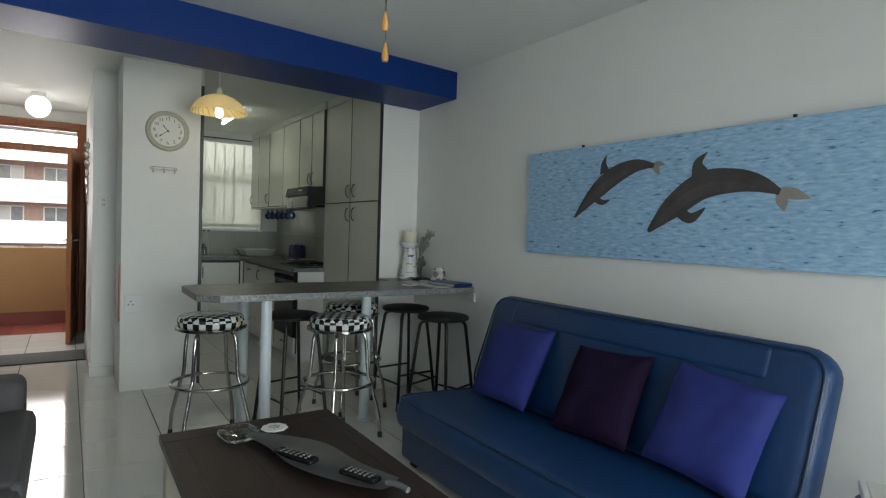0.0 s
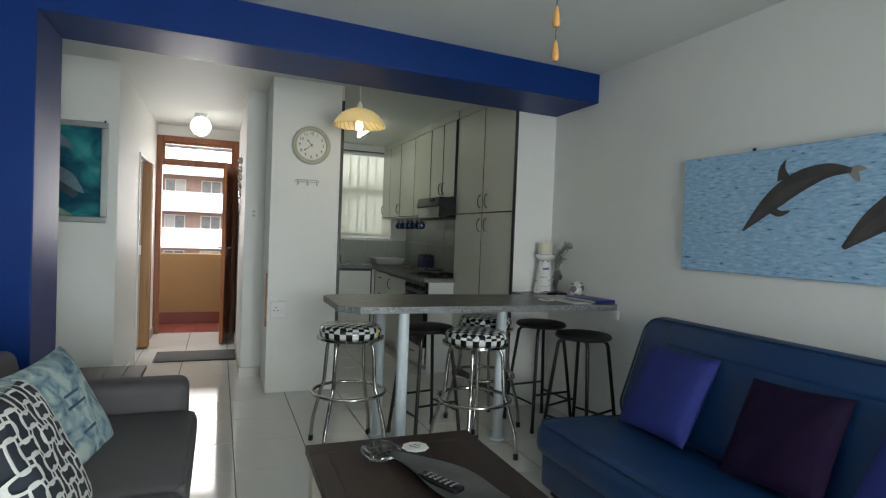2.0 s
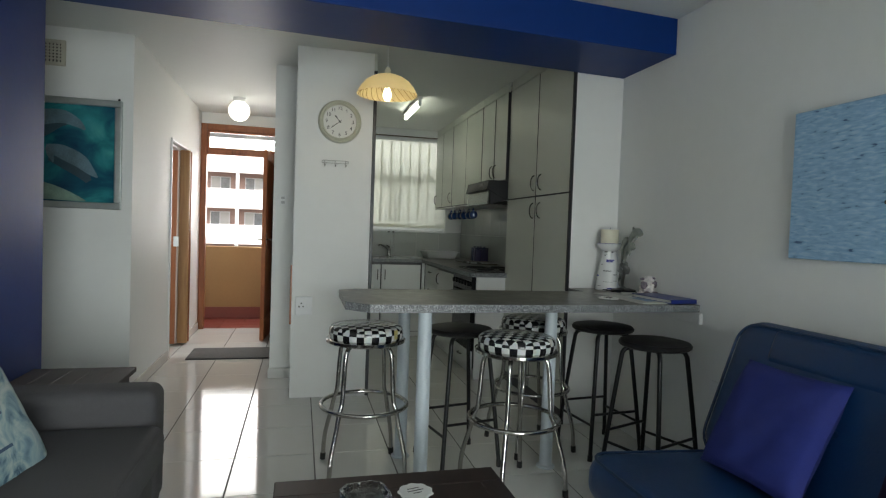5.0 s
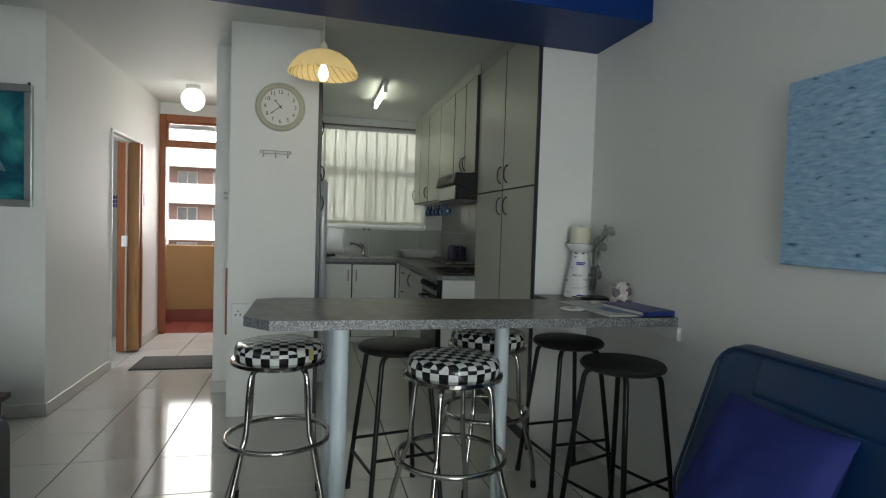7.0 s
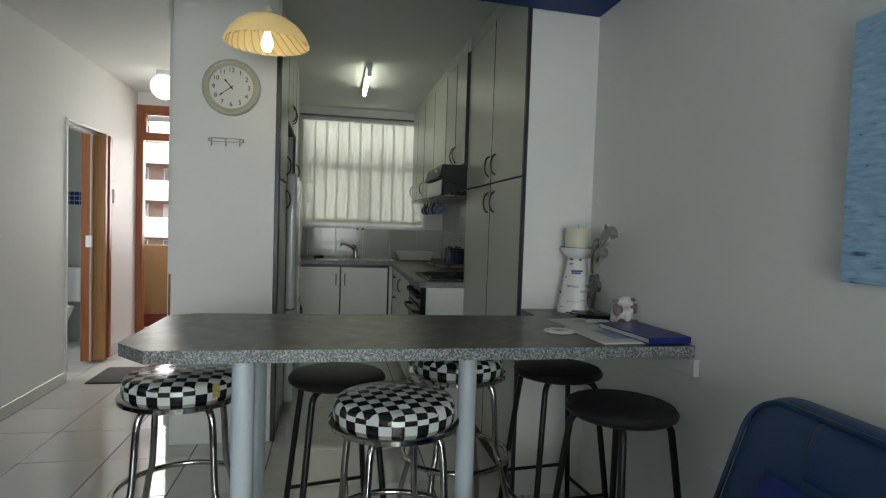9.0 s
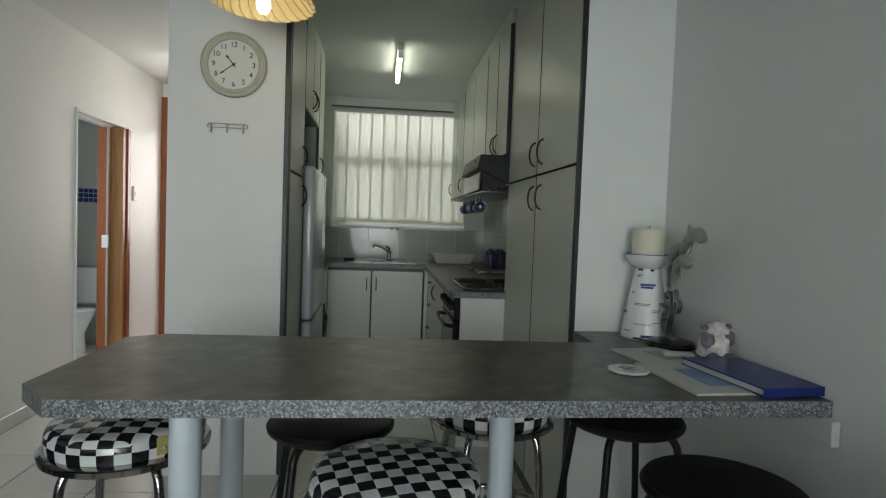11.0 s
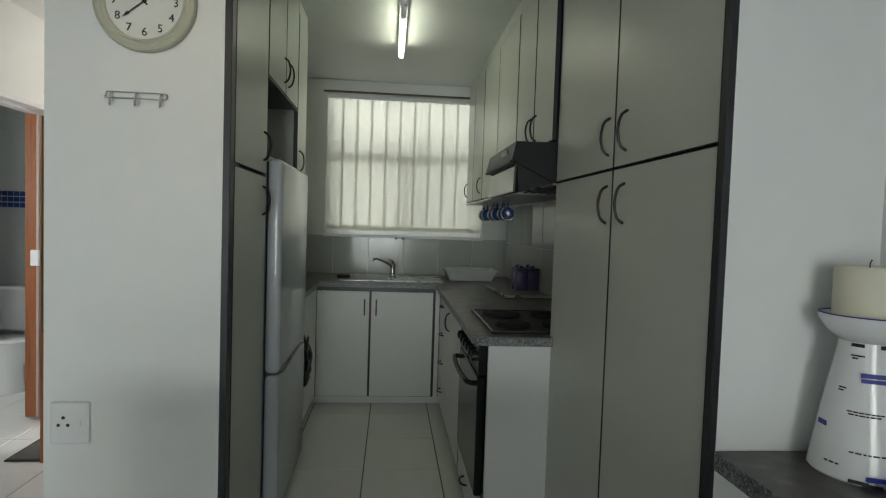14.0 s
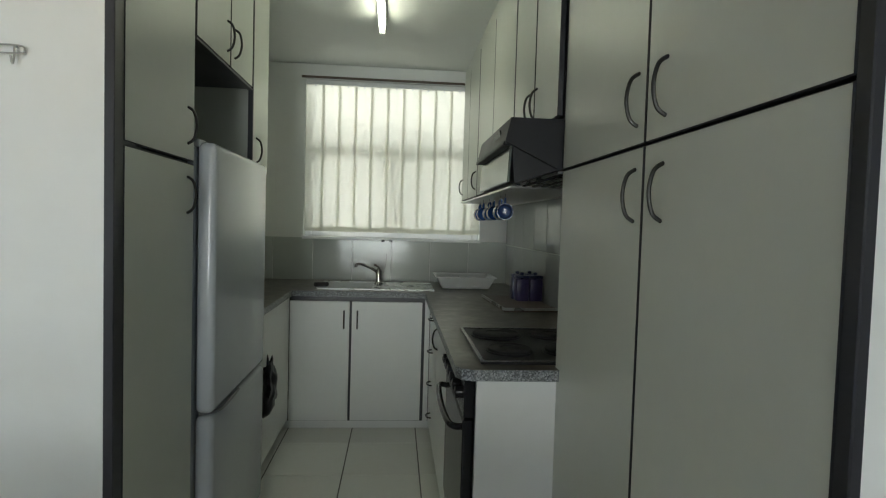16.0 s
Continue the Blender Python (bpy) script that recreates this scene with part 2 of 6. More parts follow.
SEA = mat_ramp("painted_sea", [(0.29, (0.05, 0.11, 0.27)), (0.36, (0.24, 0.42, 0.64)), (0.52, (0.31, 0.51, 0.72)), (0.72, (0.46, 0.64, 0.79))], scale=(1, 20, 85), rough=0.55, detail=4, distortion=0.4, bump=0.05)
DEEPSEA = mat_ramp("painted_deep_sea", [(0.3, (0.006, 0.03, 0.08)), (0.45, (0.012, 0.09, 0.14)), (0.6, (0.03, 0.24, 0.26)), (0.8, (0.10, 0.42, 0.40))], scale=(3, 3, 3.6), rough=0.2, detail=5, distortion=1.0, bump=0)
PRINT = mat_ramp("printed_pillow", [(0.3, (0.05, 0.11, 0.17)), (0.45, (0.22, 0.33, 0.37)), (0.6, (0.42, 0.50, 0.48)), (0.8, (0.52, 0.57, 0.53))], scale=(9, 9, 9), rough=0.85, detail=4, distortion=2.0, bump=0.2)
SLATM = cloth_translucent("blind_fabric", (0.88, 0.88, 0.82), 0.58)
SHADEM = cloth_translucent("pendant_shade_glass", (0.88, 0.77, 0.46), 0.42, 0.3)
BULB = glow("lamp_bulb", (1.0, 0.86, 0.58), 3)
GLOBEM = glow("globe_glass", (1.0, 0.97, 0.86), 0.9)
TUBEM = glow("fluorescent_tube", (0.96, 1.0, 0.80), 5.0)


def checker_mat():
    m = bpy.data.materials.new("checkered_vinyl")
    m.use_nodes = True
    nt = m.node_tree
    b = nt.nodes["Principled BSDF"]
    uv = nt.nodes.new("ShaderNodeTexCoord")
    ch = nt.nodes.new("ShaderNodeTexChecker")
    ch.inputs["Scale"].default_value = 1.0
    ch.inputs["Color1"].default_value, ch.inputs["Color2"].default_value = (0.66, 0.67, 0.66, 1), (0.012, 0.012, 0.014, 1)
    nt.links.new(uv.outputs["UV"], ch.inputs["Vector"])
    nz = nt.nodes.new("ShaderNodeTexNoise")
    nz.inputs["Scale"].default_value = 30
    nt.links.new(uv.outputs["Object"], nz.inputs["Vector"])
    mx = nt.nodes.new("ShaderNodeMix")
    mx.data_type, mx.blend_type = "RGBA", "MULTIPLY"
    mx.inputs["Factor"].default_value = 0.25
    nt.links.new(ch.outputs["Color"], mx.inputs["A"])
    nt.links.new(nz.outputs["Color"], mx.inputs["B"])
    nt.links.new(mx.outputs["Result"], b.inputs["Base Color"])
    b.inputs["Roughness"].default_value = 0.16
    bp = nt.nodes.new("ShaderNodeBump")
    bp.inputs["Strength"].default_value, bp.inputs["Distance"].default_value = 0.15, 0.01
    nt.links.new(nz.outputs["Fac"], bp.inputs["Height"])
    nt.links.new(bp.outputs[0], b.inputs["Normal"])
    return m


CHECK = checker_mat()


# ---- mesh helpers ----
def part(name, bm, material, parent=None, label="", smooth=False):
    me = bpy.data.meshes.new(name)
    bm.normal_update()
    bm.to_mesh(me)
    bm.free()
    for mm in material if isinstance(material, (list, tuple)) else [material]:
        me.materials.append(mm)
    if smooth:
        me.shade_smooth()
        me.set_sharp_from_angle(angle=radians(40))
    ob = new(name, me)
    if parent:
        ob.parent = parent
    if label:
        tagged(ob, label)
    return ob


def thing(name, p=(0, 0, 0), rz=0.0, label="", category="", group="", kind=""):
    e = new(name)
    e.empty_display_size = 0.05
    e.matrix_world = pose(*p, 0, 0, rz)
    return tagged(e, label, category, group, kind)


def box(bm, x0, x1, y0, y1, z0, z1, bev=0.0, seg=1):
    r = bmesh.ops.create_cube(bm, size=1)
    bmesh.ops.transform(bm, verts=r["verts"], matrix=Matrix.LocRotScale(((x0 + x1) / 2, (y0 + y1) / 2, (z0 + z1) / 2), None, (x1 - x0, y1 - y0, z1 - z0)))
    if bev:
        es = list({e for v in r["verts"] for e in v.link_edges})
        bmesh.ops.bevel(bm, geom=es, offset=bev, segments=seg, affect="EDGES", profile=0.5)
    return bm


def boxes(*bs, bev=0.0, seg=1):
    bm = bmesh.new()
    for b in bs:
        t = bmesh.new()
        box(t, *b, bev=bev, seg=seg)
        me = bpy.data.meshes.new("t")
        t.to_mesh(me)
        t.free()
        bm.from_mesh(me)
        bpy.data.meshes.remove(me)
    return bm


def prism(pts, z0, z1, bev=0.0):
    bm = bmesh.new()
    f = bm.faces.new([bm.verts.new((x, y, z0)) for x, y in pts])
    r = bmesh.ops.extrude_face_region(bm, geom=[f])
    bmesh.ops.translate(bm, verts=[v for v in r["geom"] if isinstance(v, bmesh.types.BMVert)], vec=(0, 0, z1 - z0))
    bmesh.ops.recalc_face_normals(bm, faces=bm.faces)
    if bev:
        bmesh.ops.bevel(bm, geom=list(bm.edges), offset=bev, segments=2, affect="EDGES", profile=0.5)
    return bm


def spline(pts, n=6, closed=False):
    P = [Vector(p) for p in pts]
    k = len(P)
    out = []
    for i in range(k if closed else k - 1):
        a = P[(i - 1) % k] if closed or i > 0 else P[0]
        b, c = P[i], P[(i + 1) % k]
        d = P[(i + 2) % k] if closed or i + 2 < k else P[-1]
        for j in range(n):
            t = j / n
            out.append(0.5 * (2 * b + (c - a) * t + (2 * a - 5 * b + 4 * c - d) * t * t + (3 * b - a - 3 * c + d) * t ** 3))
    if not closed:
        out.append(P[-1])
    return out


def tube(bm, pts, r, seg=10, closed=False, radii=None):
    P = [Vector(p) for p in pts]
    k = len(P)
    rings = []
    up = None
    for i in range(k):
        a = P[(i - 1) % k] if closed or i > 0 else P[i]
        b = P[(i + 1) % k] if closed or i < k - 1 else P[i]
        d = (b - a).normalized()
        if up is None:
            up = d.orthogonal().normalized()
        up = (up - d * up.dot(d)).normalized()
        side = d.cross(up)
        rr = radii[i] if radii else r
        rings.append([bm.verts.new(P[i] + (up * math.cos(q) + side * math.sin(q)) * rr) for q in [2 * math.pi * j / seg for j in range(seg)]])
    for i in range(k if closed else k - 1):
        A, B = rings[i], rings[(i + 1) % k]
        off = 0
        if closed and i == k - 1:
            off = min(range(seg), key=lambda o: (A[0].co - B[o].co).length)
        for j in range(seg):
            bm.faces.new([A[j], A[(j + 1) % seg], B[(j + 1 + off) % seg], B[(j + off) % seg]])
    if not closed:
        bm.faces.new(rings[0][::-1])
        bm.faces.new(rings[-1])
    return bm


def tubes(*runs, seg=10):
    bm = bmesh.new()
    for pts, r in runs:
        tube(bm, pts, r, seg)
    return bm


def ring(r, z, rad, n=40, seg=10):
    bm = bmesh.new()
    return tube(bm, [(r * math.cos(2 * math.pi * i / n), r * math.sin(2 * math.pi * i / n), z) for i in range(n)], rad, seg, closed=True)


def lathe(profile, n=32, wave=None, close=True):
    """Turns a profile of (radius, height) about z; wave(angle, k) scales the radius."""
    bm = bmesh.new()
    rows = []
    for k, (r, z) in enumerate(profile):
        if r < 1e-5:
            rows.append([bm.verts.new((0, 0, z))])
        else:
            rows.append([bm.verts.new((r * (wave(2 * math.pi * j / n, k) if wave else 1) * math.cos(2 * math.pi * j / n),
                                       r * (wave(2 * math.pi * j / n, k) if wave else 1) * math.sin(2 * math.pi * j / n), z)) for j in range(n)])
    for A, B in zip(rows, rows[1:]):
        for j in range(n):
            q = [A[j % len(A)], A[(j + 1) % len(A)], B[(j + 1) % len(B)], B[j % len(B)]]
            q = [v for i, v in enumerate(q) if v not in q[:i]]
            if len(q) > 2:
                bm.faces.new(q)
    bmesh.ops.recalc_face_normals(bm, faces=bm.faces)
    return bm


def move(bm, m):
    bmesh.ops.transform(bm, verts=bm.verts, matrix=m)
    return bm


def pillow(w, h, d, n=20, seed=1, pinch=0.10):
    """A stuffed cushion lying in the xz plane, w wide, h high and d thick, with pointed corners and creases."""
    bm = bmesh.new()
    rows = {}
    for s in (-1, 1):
        for i in range(n + 1):
            for j in range(n + 1):
                u, v = 2 * i / n - 1, 2 * j / n - 1
                edge = abs(u) == 1 or abs(v) == 1
                if edge and s == 1:
                    rows[s, i, j] = rows[-1, i, j]
                    continue
                b = (1 - u ** 4) ** 0.5 * (1 - v ** 4) ** 0.5
                px = u * (1 - pinch * (1 - v * v) * abs(u) ** 3)
                pz = v * (1 - pinch * (1 - u * u) * abs(v) ** 3)
                c = (noise.noise((u * 2.2 + seed, v * 2.2, s)) * 0.12 + noise.noise((u * 5 + seed, v * 5, s + 3)) * 0.06 + math.cos(9 * math.atan2(v, u + 0.2) + seed) * 0.03 * (u * u + v * v)) * b
                rows[s, i, j] = bm.verts.new((px * w / 2, s * d / 2 * (b * 0.9 + c) if not edge else 0, pz * h / 2))
        for i in range(n):
            for j in range(n):
                q = [rows[s, i, j], rows[s, i + 1, j], rows[s, i + 1, j + 1], rows[s, i, j + 1]]
                bm.faces.new(q if s == -1 else q[::-1])
    return bm


def text_mesh(name, body, size, m, material, parent, depth=0.001):
    cu = bpy.data.curves.new(name, "FONT")
    cu.body, cu.size, cu.align_x, cu.align_y, cu.extrude = body, size, "CENTER", "CENTER", depth
    tmp = bpy.data.objects.new(name, cu)
    scene.collection.objects.link(tmp)
    me = bpy.data.meshes.new_from_object(tmp.evaluated_get(bpy.context.evaluated_depsgraph_get()))
    bpy.data.objects.remove(tmp)
    me.materials.clear()
    me.materials.append(material)
    ob = new(name, me)
    ob.parent = parent
    ob.matrix_basis = m
    return ob


def bow(L=0.115, out=0.028, r=0.0045):
    """A bowed cupboard handle standing along z, bulging towards +x."""
    pts = spline([(0, 0, -L / 2), (out * 0.7, 0, -L * 0.36), (out, 0, 0), (out * 0.7, 0, L * 0.36), (0, 0, L / 2)], 5)
    bm = bmesh.new()
    return tube(bm, pts, r, 8)

# ---- large structure ----
RX, KY, HC, LC, COLX = 2.72, 8.22, 2.53, 2.497, -0.613


def structure(name, bm, material, label, category):
    return tagged(part(name, bm, material), label, category, "", "structure")


structure("wall_east", boxes((RX, 2.9, -2.0, 8.4, 0, 2.6)), WALL, "white painted living room and kitchen wall", "wall")
structure("wall_south", boxes((-0.975, -0.2, -2.0, -1.8, 0, 2.72), (2.2, RX, -2.0, -1.8, 0, 2.72), (-0.2, 2.2, -2.0, -1.8, 2.15, 2.72)), WALL, "white wall with the balcony opening", "wall")
structure("wall_west", boxes((-0.975, -0.80, -1.8, 3.878, 0, 2.72)), WALL, "white wall above a blue dado", "wall")
structure("dado", boxes((-0.80, -0.794, -1.8, 3.876, 0, 1.088)), BLUE, "glossy blue painted lower wall", "dado")
beam_mesh = prism([(-0.80, 3.880), (RX - 0.002, 3.880), (RX - 0.002, 4.424), (-0.80, 4.36)], 2.295, 2.66, 0.005)
for v in beam_mesh.verts:
    if v.co.z < 2.4:
        v.co.z += 0.019 * (RX - v.co.x)
column_mesh = bpy.data.meshes.new("column")
boxes((-0.98, COLX, 3.878, 4.364, 0.0, 2.42), bev=0.006, seg=2).to_mesh(column_mesh)
beam_mesh.from_mesh(column_mesh)
structure("beam", beam_mesh, BLUE, "glossy blue painted beam and column", "beam")
structure("wall_passage", boxes((-2.0, -0.98, 4.16, 4.36, 0, 2.6), (-2.2, -2.0, 4.16, 6.0, 0, 2.6), (-2.2, -2.0, 6.6, 8.3, 0, 2.6), (-2.2, -2.0, 6.0, 6.6, 0, 1.4), (-2.2, -2.0, 6.0, 6.6, 2.0, 2.6)), WALL, "white passage wall", "wall")
structure("wall_picture", boxes((-2.0, -0.625, 5.40, 5.55, 0, 2.6)), WALL, "white wall with a framed picture and a vent", "wall")
structure("wall_hall", boxes((-0.625, -0.475, 5.40, 6.58, 0, 2.6), (-0.625, -0.475, 7.40, 8.14, 0, 2.6), (-0.625, -0.475, 6.58, 7.40, 2.0, 2.6)), WALL, "white hall wall with a doorway", "wall")
structure("wall_partition", boxes((0.45, 0.62, 5.81, KY, 0, 2.6), (0.62, 0.70, 5.34, 5.85, 0, 2.6), (0.62, 1.165, 5.24, 5.34, 0, 2.6)), WALL, "white partition and pier between hall and kitchen", "wall")
structure("wall_nib", boxes((2.385, RX, 4.425, 4.455, 0, 2.6)), WALL, "white painted nib beside the tall cupboards", "wall")
structure("wall_north", boxes((-2.0, -0.475, 8.14, 8.34, 0, 2.6), (-0.475, 0.45, 8.14, 8.34, 2.40, 2.6), (0.45, 0.62, KY, 8.38, 0, 2.6), (0.62, 1.15, KY, 8.38, 0, 2.6),
                              (2.50, RX, KY, 8.38, 0, 2.6), (1.15, 2.50, KY, 8.38, 0, 1.235), (1.15, 2.50, KY, 8.38, 2.42, 2.6)), WALL, "white outer wall with front door and kitchen window", "wall")
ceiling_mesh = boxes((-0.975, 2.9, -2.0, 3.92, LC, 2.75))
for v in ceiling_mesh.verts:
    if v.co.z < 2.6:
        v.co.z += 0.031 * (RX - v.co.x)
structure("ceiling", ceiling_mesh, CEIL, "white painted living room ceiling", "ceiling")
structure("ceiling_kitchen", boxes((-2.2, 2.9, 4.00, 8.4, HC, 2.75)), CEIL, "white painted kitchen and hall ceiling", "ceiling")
floor = structure("floor", boxes((-2.2, 2.9, -2.0, 8.14, -0.12, -0.003), (0.45, 2.9, 8.14, 8.3, -0.12, -0.003)), GROUT, "glossy pale square floor tiles with dark joints", "floor")
structure("baseboard", boxes((-2.0, -0.475, 5.388, 5.40, 0.0, 0.085), (-0.475, -0.463, 5.388, 6.56, 0.0, 0.085), (-0.475, -0.463, 7.42, 8.10, 0, 0.085),
                             (0.438, 0.62, 5.798, 5.81, 0, 0.085), (0.438, 0.45, 5.81, 8.10, 0, 0.085), bev=0.003), SKIRT, "pale glazed tile skirting", "skirting")

# balcony door frame behind the walker
bd = thing("door_2", (0, 0, 0), 0, "white framed sliding balcony door, closed", "door", "", "structure")
part("door_frame", boxes((-0.2, -0.14, -1.93, -1.87, 0, 2.15), (2.14, 2.2, -1.93, -1.87, 0, 2.15), (-0.14, 2.14, -1.93, -1.87, 2.09, 2.15), (-0.14, 2.14, -1.93, -1.87, 0, 0.06), (0.97, 1.03, -1.925, -1.875, 0.06, 2.09), bev=0.004), WHITEPL, bd)
for x0, x1 in ((-0.14, 0.97), (1.03, 2.14)):
    g = part("pane", boxes((x0, x1, -1.905, -1.899, 0.06, 2.09)), GLASS, bd)
    g.visible_shadow = False

# front door: frame with transom light, leaf open into the hall
fd = thing("door_1", (0, 0, 0), 0, "varnished red wood front door standing open, with a transom light", "door", "", "structure")
part("door_frame", boxes((-0.475, -0.41, 8.115, 8.20, 0, 2.40), (0.385, 0.45, 8.115, 8.20, 0, 2.40), (-0.41, 0.385, 8.115, 8.20, 2.325, 2.40), (-0.41, 0.385, 8.115, 8.20, 2.045, 2.105), bev=0.006, seg=2), WOOD, fd)
part("transom_bead", boxes((-0.41, -0.385, 8.13, 8.17, 2.105, 2.325), (0.36, 0.385, 8.13, 8.17, 2.105, 2.325), (-0.385, 0.36, 8.13, 8.17, 2.105, 2.128), (-0.385, 0.36, 8.13, 8.17, 2.302, 2.325), bev=0.003), WOOD, fd)
tp = part("transom_pane", boxes((-0.385, 0.36, 8.148, 8.153, 2.128, 2.302)), GLASS, fd)
tp.visible_shadow = False
leaf = part("door_leaf", boxes((-0.02, 0.02, -0.80, 0, 0.012, 0.25), (-0.02, 0.02, -0.80, 0, 1.93, 2.04), (-0.02, 0.02, -0.80, -0.69, 0.25, 1.93), (-0.02, 0.02, -0.11, 0, 0.25, 1.93),
                               (-0.02, 0.02, -0.69, -0.11, 0.98, 1.09), (-0.010, 0.010, -0.69, -0.11, 0.25, 0.98), (-0.010, 0.010, -0.69, -0.11, 1.09, 1.93), bev=0.004), WOOD, fd, "red wood panelled door leaf")
leaf.matrix_basis = pose(0.375, 8.11, 0, 0, 0, -6)
for sx in (-1, 1):
    part("door_plate", boxes((0.021 * sx - 0.002, 0.021 * sx + 0.002, -0.77, -0.735, 0.98, 1.16), bev=0.001), CHROME, leaf)
    part("door_handle", tubes((spline([(0.022 * sx, -0.752, 1.09), (0.06 * sx, -0.752, 1.09), (0.066 * sx, -0.72, 1.09), (0.066 * sx, -0.63, 1.09)], 5), 0.008)), CHROME, leaf, "chrome lever handle", True)

# bathroom doorway: thin white frame and concertina door folded to the far side
bw = thing("door_3", (0, 0, 0), 0, "folding timber bathroom door pushed open in a white frame", "door", "", "structure")
part("door_frame", boxes((-0.63, -0.462, 6.58, 6.60, 0, 2.0), (-0.63, -0.462, 7.38, 7.40, 0, 2.0), (-0.63, -0.462, 6.60, 7.38, 1.975, 2.0), bev=0.003), WHITEPL, bw)
for i in range(6):
    y = 7.365 - i * 0.030
    part("panel", boxes((-0.60 + 0.004 * (i % 2), -0.435 + 0.006 * (i % 3), y - 0.011, y + 0.011, 0.02, 1.965), bev=0.004), PINE if i == 5 else WOOD, bw)
part("lead_post", boxes((-0.60, -0.531, 7.165, 7.188, 0.02, 1.965), bev=0.003), WOOD, bw)
part("edge_strip", boxes((-0.531, -0.514, 7.160, 7.190, 0.02, 1.965), bev=0.003), mat("pale_timber_edge", (0.42, 0.33, 0.28), 0.45, var=0.1, vscale=12), bw, "pale closing edge")
part("lock_case", boxes((-0.555, -0.505, 7.140, 7.160, 1.00, 1.10), bev=0.004, seg=2), WHITEPL, bw, "white plastic latch")
part("top_track", boxes((-0.57, -0.51, 6.60, 7.38, 1.955, 1.975)), WHITEPL, bw)

# bathroom behind it
bath_wall = structure("wall_bathroom", boxes((-2.0, -1.985, 6.6, 8.14, 0, 2.52), (-2.0, -1.985, 5.55, 6.0, 0, 2.52), (-2.0, -1.985, 6.0, 6.6, 0, 1.4), (-2.0, -1.985, 6.0, 6.6, 2.0, 2.52), (-1.985, -0.63, 8.128, 8.14, 0, 2.52)), BATHT, "white tiled bathroom wall with a blue mosaic band", "wall")
structure("bathroom_divider", boxes((-1.985, -1.12, 7.62, 7.70, 0, 2.52)), BATHT, "grey tiled bathroom screen wall", "wall")
for i in range(30):
    for k in range(3):
        t = part("tile", boxes((-1.98 + i * 0.045, -1.98 + i * 0.045 + 0.037, 8.120, 8.128, 1.37 + k * 0.045, 1.407 + k * 0.045)), MOSA, bath_wall) if i == 0 and k == 0 else None
        if t:
            first = t
        else:
            o = new("tile", first.data)
            o.parent = bath_wall
            o.location = (i * 0.045, 0, k * 0.045)
tr = thing("towel_rail", (0, 0, 0), 0, "chrome towel rail on the bathroom wall", "towel rail")
part("rail", tubes(([(-1.90, 7.56, 1.27), (-1.18, 7.56, 1.27)], 0.008)), CHROME, tr, "", True)
for x in (-1.88, -1.2):
    part("bracket", tubes(([(x, 7.62, 1.27), (x, 7.56, 1.27)], 0.010)), CHROME, tr, "", True)
wc = thing("toilet", (-1.1, 7.95, 0), 0, "white ceramic toilet in the bathroom", "toilet")
part("bowl", move(lathe([(0.0, 0), (0.11, 0), (0.10, 0.18), (0.17, 0.34), (0.185, 0.39), (0.15, 0.40), (0.0, 0.40)], 24), Matrix.Translation((0, -0.16, 0))), CERAM, wc, "", True)
part("cistern", boxes((-0.19, 0.19, -0.02, 0.15, 0.42, 0.76), bev=0.02, seg=2), CERAM, wc)

# invented window, out of view, framing the bathroom fill lamp's opening
bwn = thing("window_2", (0, 0, 0), 0, "small white framed bathroom window, added unseen for the fill light", "window", "", "structure")
part("window_frame", boxes((-2.12, -2.08, 6.0, 6.04, 1.4, 2.0), (-2.12, -2.08, 6.56, 6.6, 1.4, 2.0), (-2.12, -2.08, 6.04, 6.56, 1.4, 1.44), (-2.12, -2.08, 6.04, 6.56, 1.96, 2.0)), WHITEPL, bwn)

# corridor outside the front door
structure("corridor_floor", boxes((-6, 6, 8.14, 8.42, -0.13, -0.006), (-6, 6, 8.42, 9.0, -0.13, -0.006)), GROUT, "red quarry tiled outside corridor", "floor")
cor = bpy.data.objects["corridor_floor"]
structure("parapet", boxes((-8, 8, 8.93, 9.08, -1.2, 0.945), bev=0.006), OCHRE, "ochre plastered corridor parapet", "parapet")
structure("parapet_skirting", boxes((-8, 8, 8.915, 8.93, 0.0, 0.15)), REDSK, "dark red tile skirting of the parapet", "skirting")
structure("corridor_roof", boxes((-8, 8, 8.34, 9.6, 2.42, 2.75)), WHITEPLASTER, "white corridor slab overhead", "ceiling")
structure("outer_wall", boxes((-8, -2.2, 8.14, 8.34, -1.2, 2.75), (2.9, 8, 8.2, 8.38, -1.2, 2.75)), WHITEPLASTER, "white outer wall of the corridor", "wall")
structure("ground", boxes((-900, 900, -900, 900, -14.2, -14.0)), GROUND, "grey asphalt ground far below", "ground")


